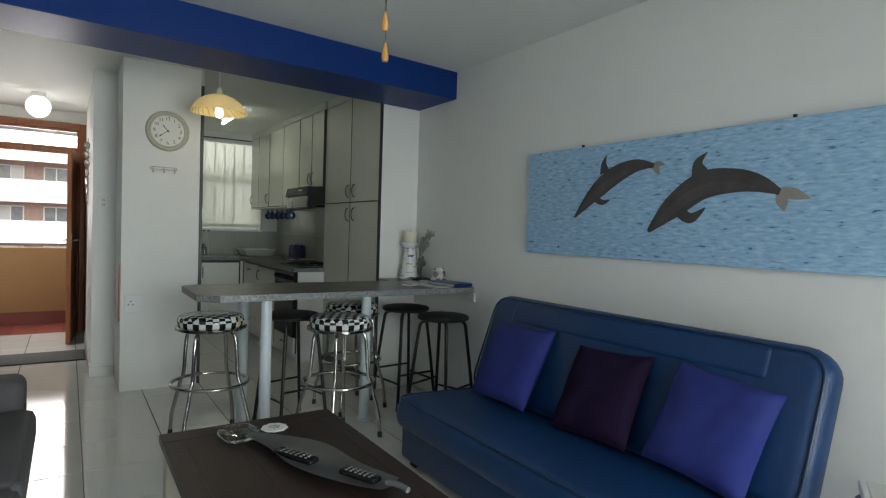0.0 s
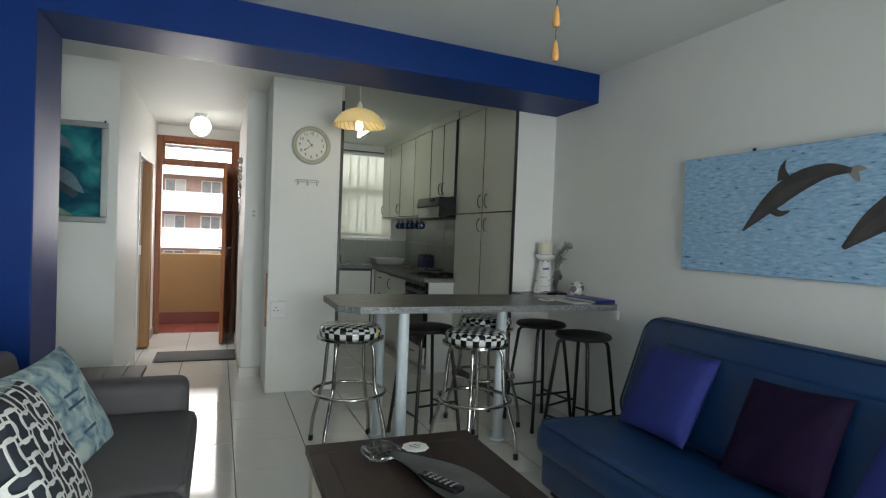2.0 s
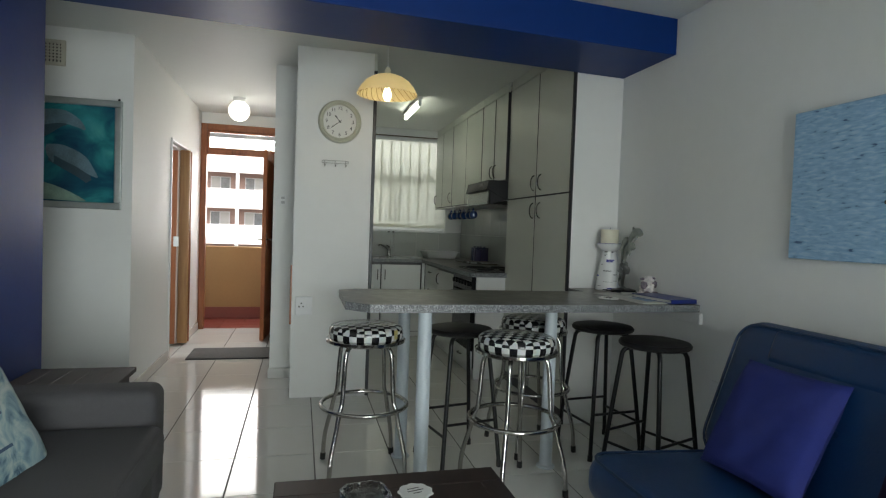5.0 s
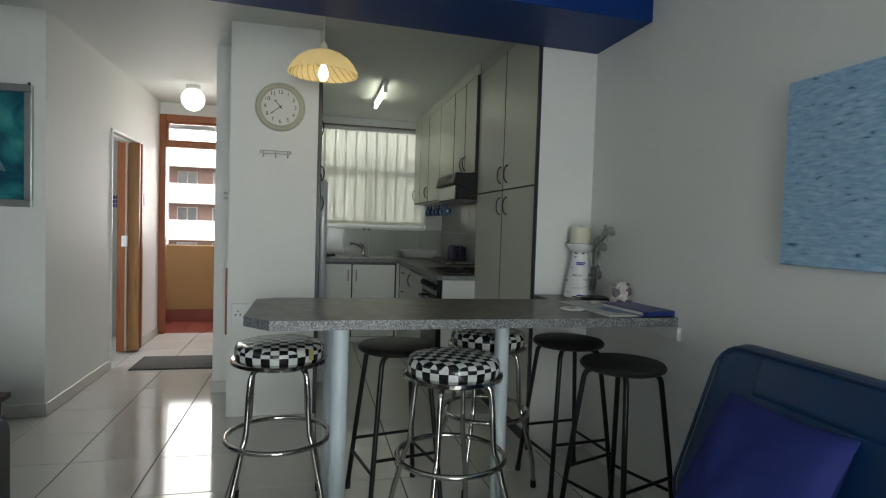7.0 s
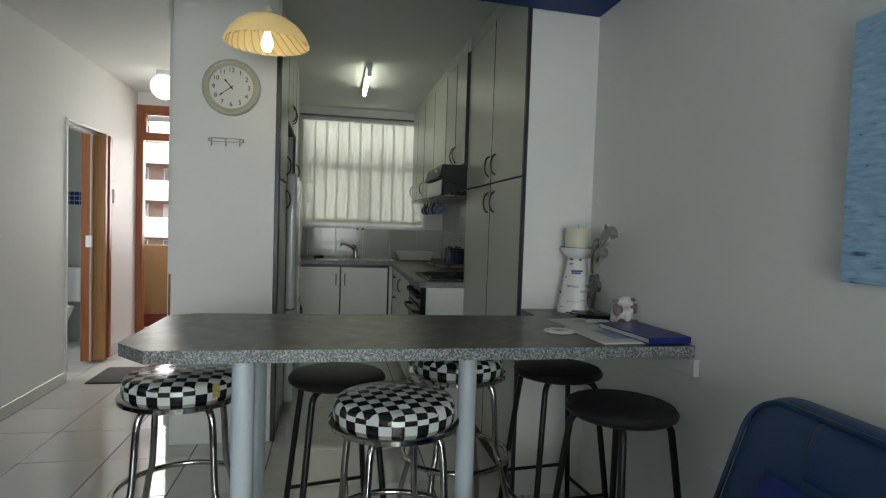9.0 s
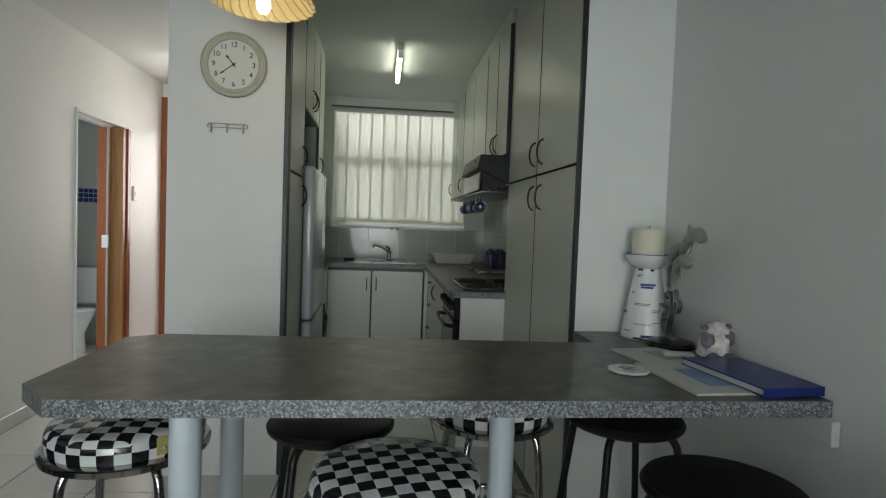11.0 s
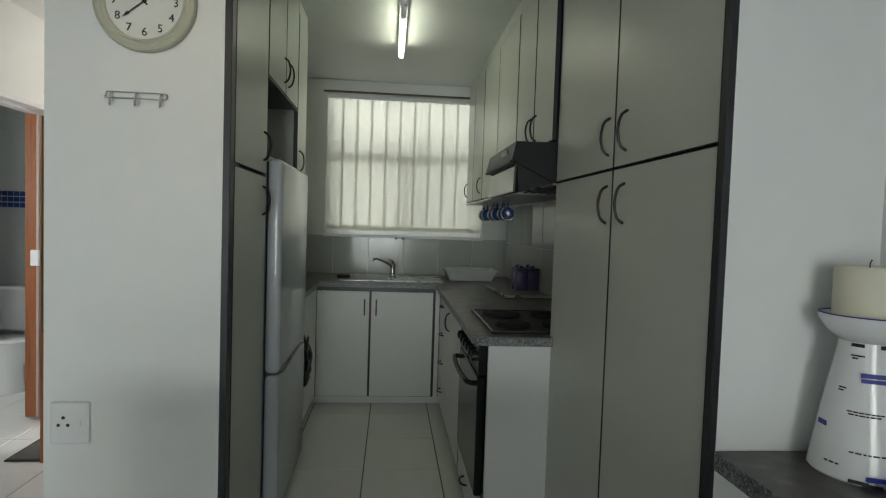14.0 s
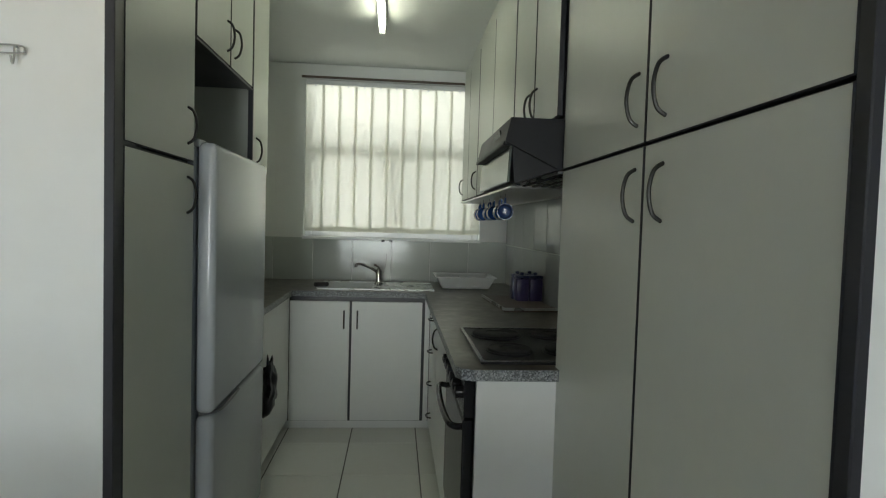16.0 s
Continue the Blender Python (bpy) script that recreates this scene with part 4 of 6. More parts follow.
coaster((1.048, 2.772, 0.413), 15, "white scalloped coaster with grey lettering on the table")
coaster((2.335, 3.845, 0.905), -20, "white scalloped coaster with grey lettering on the bar")


def round_table():
    t = thing("side_table", (2.43, 0.86, 0), 0, "small round blue side table beside the couch", "table")
    part("top", lathe([(0, 0.47), (0.21, 0.47), (0.225, 0.478), (0.225, 0.490), (0.215, 0.497), (0, 0.498)], 40), BLUETABLE, t, "", True)
    part("stem", lathe([(0, 0.02), (0.03, 0.02), (0.025, 0.2), (0.03, 0.47), (0, 0.47)], 20), BLUETABLE, t, "", True)
    part("foot", lathe([(0, 0), (0.16, 0), (0.16, 0.012), (0.03, 0.03), (0, 0.03)], 32), BLUETABLE, t, "", True)
    return t


round_table()
mg = thing("magazine", (2.43, 0.93, 0.498), 25, "white magazines stacked on the round blue table", "magazine")
part("page_block", boxes((-0.10, 0.10, -0.14, 0.14, 0, 0.03), bev=0.004), WHITEPL, mg)
part("cover", boxes((-0.085, 0.085, -0.12, 0.12, 0.0302, 0.034), bev=0.001), PAPER, mg)


def end_table():
    t = thing("end_table", (0, 0, 0), 0, "low dark wooden end table with plank top behind the sofa", "table")
    for i in range(5):
        x0 = -0.585 + i * 0.0925
        part("plank", boxes((x0, x0 + 0.090, 3.74, 4.20, 0.475, 0.50), bev=0.002), DARKWOOD, t)
    part("apron", boxes((-0.56, -0.15, 3.77, 4.17, 0.41, 0.474)), DARKWOOD, t)
    for x in (-0.55, -0.16):
        for y in (3.78, 4.16):
            part("leg", boxes((x - 0.022, x + 0.022, y - 0.022, y + 0.022, 0, 0.41), bev=0.003), DARKWOOD, t)
    return t


end_table()


def curve_shape(pts, widths, n=8):
    """A flat tapered band along a curve in the yz plane."""
    P = spline([(0, y, z) for y, z in pts], n)
    W = [w.x for w in spline([(w, 0, 0) for w in widths], n)]
    bm = bmesh.new()
    a, b = [], []
    for i, p in enumerate(P):
        d = (P[min(i + 1, len(P) - 1)] - P[max(i - 1, 0)]).normalized()
        s = Vector((0, -d.z, d.y))
        a.append(bm.verts.new(p + s * W[i]))
        b.append(bm.verts.new(p - s * W[i]))
    for i in range(len(P) - 1):
        bm.faces.new([a[i], a[i + 1], b[i + 1], b[i]])
    return bm


def sea_painting():
    p = thing("wall_painting", (RX, 0, 0), 0, "long unframed canvas of grey shapes leaping over blue sea", "painting")
    part("canvas", boxes((-0.032, -0.001, 1.09, 3.017, 1.185, 1.795), bev=0.003), SEA, p)
    grey = mat("painted_grey", (0.060, 0.054, 0.056), 0.5, var=0.5, vscale=9)
    pale = mat("painted_pale_grey", (0.30, 0.27, 0.25), 0.5, var=0.2, vscale=7)
    flank = mat("painted_flank_grey", (0.080, 0.071, 0.072), 0.5, var=0.5, vscale=9)

    def stroke(pts, ws, material, lift):
        bm = curve_shape(pts, ws)
        for f in bm.faces:
            f.normal_update()
            if f.normal.x > 0:
                f.normal_flip()
        move(bm, Matrix.Translation((-0.0335 - lift * 0.0004, 0, 0)))
        part("shape", bm, material, p)

    for body, ws, fin, fw, flipper, lw, tails, tw in (
        ([(2.612, 1.402), (2.471, 1.532), (2.341, 1.619), (2.208, 1.662), (2.100, 1.656)], [0.006, 0.044, 0.050, 0.033, 0.011],
         [(2.405, 1.640), (2.414, 1.690), (2.397, 1.733)], [0.034, 0.017, 0.002], [(2.470, 1.505), (2.415, 1.482), (2.366, 1.493)], [0.018, 0.015, 0.003],
         ([(2.112, 1.655), (2.075, 1.661), (2.040, 1.656)], [(2.104, 1.652), (2.082, 1.632), (2.066, 1.606)]), [0.010, 0.014, 0.003]),
        ([(2.118, 1.330), (1.990, 1.446), (1.840, 1.543), (1.688, 1.557), (1.585, 1.539), (1.500, 1.500)], [0.010, 0.055, 0.064, 0.052, 0.036, 0.013],
         [(1.852, 1.590), (1.864, 1.648), (1.822, 1.693)], [0.046, 0.023, 0.002], [(1.950, 1.425), (1.890, 1.396), (1.820, 1.441)], [0.026, 0.024, 0.004],
         ([(1.512, 1.503), (1.450, 1.492), (1.386, 1.471)], [(1.504, 1.498), (1.490, 1.462), (1.482, 1.424)]), [0.014, 0.024, 0.003])):
        for k, t in enumerate(tails):
            stroke(t, tw, pale, 0.4 + 0.5 * k)
        stroke(fin, fw, grey, 2)
        stroke(body, ws, grey, 3)
        stroke([(y + w * 0.25, z - w * 0.42) for (y, z), w in zip(body[:-1], ws)], [0.001] + [w * 0.40 for w in ws[1:-2]] + [0.001], flank, 4)
        stroke(flipper, lw, grey, 5)
    for y in (2.592, 1.469):
        part("hanger", boxes((-0.012, -0.001, y - 0.006, y + 0.006, 1.795, 1.812)), BLACKTUBE, p)
    return p


sea_painting()


def framed_picture():
    p = thing("wall_picture", (0, 5.40, 0), 0, "silver framed print of dark teal water with grey shapes", "picture")
    x0, x1, z0, z1 = -1.16, -0.538, 1.315, 2.06
    b = 0.045
    part("frame", boxes((x0, x1, -0.030, -0.001, z0, z0 + b), (x0, x1, -0.030, -0.001, z1 - b, z1), (x0, x0 + b, -0.030, -0.001, z0 + b, z1 - b), (x1 - b, x1, -0.030, -0.001, z0 + b, z1 - b), bev=0.006, seg=2), SILVER, p)
    part("print", boxes((x0 + b, x1 - b, -0.012, -0.004, z0 + b, z1 - b)), DEEPSEA, p)
    g = mat("painted_teal_grey", (0.10, 0.17, 0.21), 0.4, var=0.6, vscale=9)
    sand = mat("painted_pale_sand", (0.20, 0.30, 0.24), 0.4, var=0.5, vscale=14)
    under = mat("painted_dark_teal", (0.020, 0.055, 0.075), 0.4, var=0.4, vscale=9)
    for k, (pts, ws, g) in enumerate((
        ([(-1.115, 1.43), (-1.00, 1.425), (-0.88, 1.40), (-0.76, 1.368)], [0.065, 0.055, 0.035, 0.004], sand),
        ([(-1.11, 1.83), (-1.03, 1.85), (-0.93, 1.885), (-0.85, 1.89)], [0.07, 0.065, 0.035, 0.004], under),
        ([(-1.11, 1.885), (-1.03, 1.915), (-0.91, 1.930), (-0.82, 1.895), (-0.766, 1.850)], [0.055, 0.052, 0.045, 0.030, 0.006], g),
        ([(-0.985, 1.64), (-0.90, 1.625), (-0.80, 1.575), (-0.74, 1.50)], [0.010, 0.040, 0.045, 0.020], under),
        ([(-1.00, 1.72), (-0.91, 1.695), (-0.80, 1.640), (-0.735, 1.575), (-0.687, 1.530)], [0.020, 0.045, 0.046, 0.028, 0.005], g),
        ([(-0.965, 1.73), (-0.972, 1.68), (-0.955, 1.62)], [0.026, 0.024, 0.004], g))):
        bm = curve_shape(pts, ws)
        move(bm, Matrix.Rotation(radians(-90), 4, "Z"))
        for v in bm.verts:
            v.co = Vector((v.co.x, -0.0128 - 0.0004 * k, v.co.z))
        part("shape", bm, g, p)
    part("hanger", boxes((x1 - 0.03, x1 - 0.018, -0.012, -0.001, z1, z1 + 0.016)), BLACKTUBE, p)
    return p


framed_picture()
av = thing("air_vent", (0, 5.40, 0), 0, "cream plaster air vent with a grid of holes", "vent")
# near-black sheet on the wall, painted in as the shade of the holes
part("backing", boxes((-1.055, -0.90, -0.004, -0.001, 2.275, 2.425)), DARKEDGE, av)
part("frame", boxes((-1.065, -1.04, -0.02, -0.001, 2.265, 2.435), (-0.915, -0.89, -0.02, -0.001, 2.265, 2.435), (-1.04, -0.915, -0.02, -0.001, 2.265, 2.288), (-1.04, -0.915, -0.02, -0.001, 2.412, 2.435), bev=0.002), CREAMPL, av)
for i in range(5):
    part("slat", boxes((-1.04, -0.915, -0.016, -0.005, 2.306 + i * 0.021, 2.315 + i * 0.021)), CREAMPL, av)
    part("slat", boxes((-1.024 + i * 0.022, -1.014 + i * 0.022, -0.017, -0.005, 2.288, 2.412)), CREAMPL, av)


def pull_cord(x, y, zb, label):
    c = thing("fan_pull_cord", (x, y, 0), 0, label, "pull cord", "fan pull cords")
    part("cord", tubes(([(0, 0, zb + 0.045), (0, 0, 2.512)], 0.0014), seg=6), mat("dark_chain", (0.06, 0.055, 0.05), 0.4, metal=0.8), c, "", True)
    part("pull", lathe([(0, zb), (0.007, zb + 0.001), (0.0095, zb + 0.008), (0.009, zb + 0.022), (0.005, zb + 0.042), (0.003, zb + 0.05), (0, zb + 0.05)], 16), GOLDY, c, "varnished wooden pull", True)
    part("switch_housing", lathe([(0, 2.503), (0.02, 2.503), (0.028, 2.523), (0.03, 2.551), (0, 2.551)], 20), WHITEPL, c, "", True)
    return c


pull_cord(0.998, 1.72, 1.752, "ceiling fan pull cord with wooden knob, the longer one")
pull_cord(0.985, 1.70, 1.826, "ceiling fan pull cord with wooden knob, the shorter one")

# ---- things on the bar ----
ch = thing("candle_holder", (2.612, 4.325, 0.905), 0, "white ceramic candle holder with blue printed lettering", "candle holder")
part("body", lathe([(0, 0), (0.082, 0), (0.085, 0.004), (0.078, 0.05), (0.062, 0.15), (0.046, 0.235), (0.044, 0.255), (0.0, 0.255)], 40), CERAM, ch, "", True)
part("dish", lathe([(0, 0.250), (0.044, 0.250), (0.066, 0.268), (0.080, 0.290), (0.081, 0.299), (0.074, 0.299), (0.05, 0.285), (0, 0.283)], 44), CERAM, ch, "", True)
part("rim_line", ring(0.0785, 0.2995, 0.0018, 40, 6), BLUEINK, ch, "", True)


def print_on(a, z, w, h, mt):
    r = 0.0865 - 0.166 * z + 0.0006
    part("lettering", move(boxes((-w / 2, w / 2, -0.0012, 0.0012, z, z + h)), pose(r * math.cos(radians(a)), r * math.sin(radians(a)), 0, 0, 0, a + 90)), mt, ch)


for a, z, w, h, mt in ((247, 0.190, 0.050, 0.008, BLUEINK), (244, 0.181, 0.042, 0.007, BLUEINK), (212, 0.243, 0.020, 0.006, INK), (262, 0.242, 0.012, 0.007, INK), (172, 0.088, 0.022, 0.009, BLUEINK), (250, 0.012, 0.045, 0.008, BLUEINK),
                       (228, 0.004, 0.03, 0.006, INK), (242, 0.002, 0.03, 0.005, INK)):
    print_on(a, z, w, h, mt)
# small print: rows of short dashes
rng = random.Random(12)
for a0, z, n in ((203, 0.226, 3), (205, 0.221, 2), (190, 0.165, 2), (190, 0.160, 1), (208, 0.126, 7), (210, 0.121, 6), (216, 0.055, 6), (262, 0.105, 3), (262, 0.099, 3), (188, 0.028, 3), (262, 0.062, 3)):
    a = a0
    for k in range(n):
        w = rng.uniform(0.004, 0.010)
        a += w / 0.075 * 28.6
        print_on(a, z, w, 0.0022, INK)
        a += w / 0.075 * 28.6 + 2.0
cd = thing("candle", (2.610, 4.327, 1.188), 0, "thick cream pillar candle on the holder", "candle")
part("wax", lathe([(0, 0), (0.054, 0), (0.056, 0.004), (0.056, 0.102), (0.053, 0.107), (0.03, 0.104), (0, 0.102)], 36), CREAM, cd, "", True)
part("wick", tubes(([(0, 0, 0.10), (0.001, 0.001, 0.114), (0.004, 0, 0.120)], 0.0013), seg=6), INK, cd)


def ribbon(bm, pts, w, t):
    """A flat metal band: a line in the xz plane, w wide across it and t thick."""
    rows = []
    for i, p in enumerate(pts):
        a, b = Vector(pts[max(i - 1, 0)]), Vector(pts[min(i + 1, len(pts) - 1)])
        d = (b - a).normalized()
        n = Vector((-d.z, 0, d.x)) * t / 2
        y = Vector((0, w / 2, 0))
        p = Vector(p)
        rows.append([bm.verts.new(p + n + y), bm.verts.new(p + n - y), bm.verts.new(p - n - y), bm.verts.new(p - n + y)])
    for A, C in zip(rows, rows[1:]):
        for k in range(4):
            bm.faces.new([A[k], A[(k + 1) % 4], C[(k + 1) % 4], C[k]])
    bm.faces.new(rows[0][::-1])
    bm.faces.new(rows[-1])


def figurine():
    """Three small leaping forms over curled metal bands, on a round dark base: one mesh."""
    bm = bmesh.new()

    def leap(pts, r, fin, flipper):
        line = spline(pts, 6)
        k = len(line) - 1
        prof = ((0, 0.30), (0.25, 0.72), (0.5, 1.0), (0.68, 0.98), (0.80, 0.80), (0.87, 0.58), (0.90, 0.34), (0.97, 0.24), (1.0, 0.12))
        radii = []
        for i in range(k + 1):
            t = i / k
            for (a, ra), (b, rb) in zip(prof, prof[1:]):
                if a <= t <= b:
                    radii.append(r * (ra + (rb - ra) * (t - a) / (b - a)))
                    break
        tube(bm, line, r, 12, radii=radii)
        for run, r0 in ((fin, 0.55), (flipper, 0.42)):
            q = spline(run, 4)
            tube(bm, q, r, 8, radii=[r * r0 * (1 - 0.85 * (i / (len(q) - 1)) ** 1.3) for i in range(len(q))])

    leap([(0.045, 0, 0.300), (0.062, 0, 0.345), (0.100, 0, 0.375), (0.142, 0, 0.384), (0.172, 0, 0.376), (0.203, 0, 0.369)], 0.026,
         [(0.098, 0, 0.385), (0.090, 0, 0.405), (0.080, 0, 0.416)], [(0.150, -0.010, 0.360), (0.150, -0.022, 0.340), (0.132, -0.026, 0.320)])
    leap([(-0.046, 0.004, 0.190), (-0.036, 0.004, 0.245), (-0.022, 0.004, 0.298), (-0.004, 0.004, 0.327), (0.016, 0.004, 0.338), (0.037, 0.002, 0.347)], 0.023,
         [(-0.030, 0.015, 0.300), (-0.042, 0.022, 0.305), (-0.050, 0.026, 0.302)], [(-0.012, -0.010, 0.290), (-0.012, -0.024, 0.276), (-0.020, -0.030, 0.262)])
    leap([(0.004, -0.006, 0.195), (0.020, -0.008, 0.240), (0.052, -0.012, 0.280), (0.092, -0.014, 0.296), (0.115, -0.014, 0.291), (0.142, -0.014, 0.287)], 0.026,
         [(0.040, -0.004, 0.288), (0.020, 0.0, 0.296), (-0.006, -0.008, 0.276)], [(0.098, -0.024, 0.275), (0.108, -0.034, 0.255), (0.106, -0.036, 0.238)])
    n1 = len(bm.faces)

    def curl(cx, cz, r, a0, turns, out):
        """A band that winds out of a coil and then runs along a line."""
        n = 18
        c = [(cx + r * (0.30 + 0.70 * i / n) * math.cos(a0 + turns * i / n), 0, cz + r * (0.30 + 0.70 * i / n) * math.sin(a0 + turns * i / n)) for i in range(n + 1)]
        return spline(c[::2] + out, 3)

    ribbon(bm, curl(-0.024, 0.176, 0.024, 0.5, 6.2, [(-0.002, 0, 0.158), (-0.006, 0, 0.110), (-0.020, 0, 0.070), (-0.024, 0, 0.024)]), 0.026, 0.005)
    ribbon(bm, curl(0.030, 0.150, 0.026, 3.0, -4.6, [(0.020, 0, 0.186), (-0.004, 0, 0.196), (-0.030, 0, 0.202)]), 0.024, 0.005)
    ribbon(bm, curl(-0.034, 0.104, 0.020, 0.4, 3.4, [(-0.056, 0, 0.080), (-0.046, 0, 0.050), (-0.014, 0, 0.036), (0.030, 0, 0.026)]), 0.028, 0.005)
    ribbon(bm, spline([(-0.056, 0.004, 0.180), (-0.052, 0.004, 0.140), (-0.036, 0.004, 0.120), (-0.060, 0.004, 0.128), (-0.088, 0.004, 0.136)], 5), 0.022, 0.005)
    n0 = len(bm.faces)
    b2 = lathe([(0, 0), (0.088, 0), (0.093, 0.008), (0.085, 0.020), (0.05, 0.027), (0.0, 0.029)], 36)
    me = bpy.data.meshes.new("t")
    b2.to_mesh(me)
    b2.free()
    bm.from_mesh(me)
    bpy.data.meshes.remove(me)
    bm.faces.ensure_lookup_table()
    for f in bm.faces[n1:n0]:
        f.material_index = 2
    for f in bm.faces[n0:]:
        f.material_index = 1
    o = part("figurine", bm, [PEWGREY, BLACKGL, mat("curled_pewter", (0.30, 0.31, 0.31), 0.3, metal=1.0, var=0.2, vscale=20)], None, "", True)
    o.location = (2.626, 4.165, 0.905)
    o.rotation_euler = (0, 0, radians(-88))
    o.scale = (0.84, 0.84, 0.98)
    return tagged(o, "grey carving of three leaping forms on curled metal bands", "figurine")


figurine()


def shell_doll():
    bm = bmesh.new()
    for c, r, s in (((0, 0, 0.048), 0.046, (1.0, 0.9, 1.05)), ((0.005, 0, 0.098), 0.032, (1.15, 1, 0.8)), ((-0.034, -0.02, 0.07), 0.02, (1, 1, 1.3)), ((0.036, -0.01, 0.075), 0.02, (1, 1, 1.3)), ((-0.022, -0.042, 0.018), 0.020, (1, 1.2, 1)), ((0.025, -0.042, 0.018), 0.020, (1, 1.2, 1)), ((0.036, 0.0, 0.108), 0.012, (1.6, 1, 0.7)), ((-0.03, 0.0, 0.105), 0.012, (1.6, 1, 0.7))):
        nf = len(bm.faces)
        r0 = bmesh.ops.create_icosphere(bm, subdivisions=4, radius=r)
        bm.faces.ensure_lookup_table()
        for f in bm.faces[nf:]:
            f.material_index = 1 if r == 0.020 or r == 0.012 else 0
        for v in r0["verts"]:
            p = v.co.copy()
            v.co = Vector((p.x * s[0], p.y * s[1], p.z * s[2])) * (1 + 0.30 * noise.noise((p + Vector(c)) * 48) - 0.16 * abs(noise.noise((p + Vector(c)) * 110))) + Vector(c)
    o = part("figurine", bm, [DOLL, mat("purple_shell", (0.16, 0.13, 0.16), 0.4, var=0.6, vscale=40)], None, "", True)
    o.location = (2.655, 3.965, 0.903)
    return tagged(o, "small lumpy white shell figurine on the bar", "figurine")


shell_doll()
bk = thing("photo_album", (0, 0, 0), 0, "dark blue hard-covered album lying flat on the bar", "book")
part("page_block", move(boxes((-0.082, 0.082, -0.150, 0.150, 0.004, 0.018)), pose(2.624, 3.760, 0.909, 0, 0, 6)), PAPER, bk)
part("cover", move(boxes((-0.088, 0.088, -0.158, 0.158, 0.018, 0.022), (-0.088, 0.088, -0.158, 0.158, 0.0, 0.004), (0.083, 0.088, -0.158, 0.158, 0.004, 0.018), (-0.088, 0.083, -0.158, -0.153, 0.004, 0.018), bev=0.001), pose(2.624, 3.760, 0.909, 0, 0, 6)), BLUECOVER, bk, "dark blue glossy cover")
for i, (x, y, w, l, a, mt) in enumerate(((2.50, 4.02, 0.19, 0.21, 10, PAPER), (2.475, 3.775, 0.16, 0.30, 3, PAPER))):
    m = thing("magazine", (x, y, 0.905), a, "open pale magazine lying on the bar", "magazine", "papers on the bar")
    part("page_block", boxes((-w / 2, w / 2, -l / 2, l / 2, 0.0, 0.004 + 0.002 * i), bev=0.0008), mt, m)
    part("picture", boxes((-w * 0.05, w * 0.45, -l * 0.3, l * 0.25, 0.0041 + 0.002 * i, 0.0047 + 0.002 * i)), mat("printed_blue", (0.18, 0.28, 0.45), 0.5, var=0.5, vscale=12) if i else mat("printed_grey", (0.36, 0.36, 0.35), 0.5, var=0.3, vscale=12), m)
en = thing("folded_card", (2.565, 4.005, 0.911), -15, "small white folded card on the magazine", "card")
part("card", boxes((-0.045, 0.045, -0.018, 0.018, 0, 0.012), bev=0.003), PAPER, en)

# ---- pier: clock, hooks, socket, switch ----
ck = thing("wall_clock", (0.925, 5.24, 2.012), 0, "round cream wall clock with black numerals showing twenty to eleven", "clock")
TURN = Matrix.Rotation(radians(90), 4, "X")
part("rim", move(lathe([(0.112, 0.0), (0.152, 0.0), (0.156, 0.008), (0.152, 0.026), (0.140, 0.034), (0.132, 0.028), (0.126, 0.034), (0.119, 0.030), (0.117, 0.014)], 56), TURN), CLOCKRIM, ck, "cream moulded rim", True)
part("dial", move(lathe([(0, 0.0), (0.121, 0.0), (0.121, 0.015), (0, 0.0155)], 48), TURN), CLOCKFACE, ck)
for h in range(1, 13):
    a = radians(90 - 30 * h)
    text_mesh("numeral", str(h), 0.035, pose(0.094 * math.cos(a), -0.0165, 0.094 * math.sin(a), 90, 0, 0), INK, ck)
for L, w, ang, y in ((0.058, 0.0028, 90 - (10 * 30 + 20), -0.019), (0.082, 0.0022, 90 - 232, -0.021)):
    bm = prism([(-0.014, -w), (L * 0.7, -w * 0.8), (L * 0.74, -w * 2.4), (L, 0), (L * 0.74, w * 2.4), (L * 0.7, w * 0.8), (-0.014, w)], 0, 0.0012)
    part("clock_hand", move(bm, Matrix.Translation((0, y, 0)) @ pose(0, 0, 0, 90, 0, 0) @ pose(0, 0, 0, 0, 0, ang)), INK, ck)
part("hub", move(lathe([(0, 0.015), (0.006, 0.015), (0.005, 0.024), (0, 0.024)], 14), TURN), INK, ck, "", True)

hk = thing("hook_rack", (0.90, 5.24, 1.715), 0, "small chrome wire rack with three hooks on the wall", "hook rack")
part("rail", tubes((spline([(-0.086, -0.016, 0.014), (0.0, -0.018, 0.014), (0.086, -0.016, 0.014), (0.092, -0.008, 0.005), (0.086, -0.016, -0.004), (0, -0.018, -0.004), (-0.086, -0.016, -0.004), (-0.092, -0.008, 0.005), (-0.086, -0.016, 0.014)], 4), 0.0022), seg=8), mat("dull_plated_wire", (0.42, 0.42, 0.40), 0.35, metal=0.5, var=0.1, vscale=20), hk, "", True)
for x in (-0.075, 0.0, 0.075):
    part("hook", tubes((spline([(x, -0.002, 0.012), (x, -0.014, 0.012), (x, -0.016, -0.012), (x, -0.022, -0.028), (x + 0.004, -0.032, -0.024), (x + 0.004, -0.034, -0.014)], 4), 0.0026), seg=8), mat("dull_plated_wire", (0.42, 0.42, 0.40), 0.35, metal=0.5, var=0.1, vscale=20), hk, "", True)

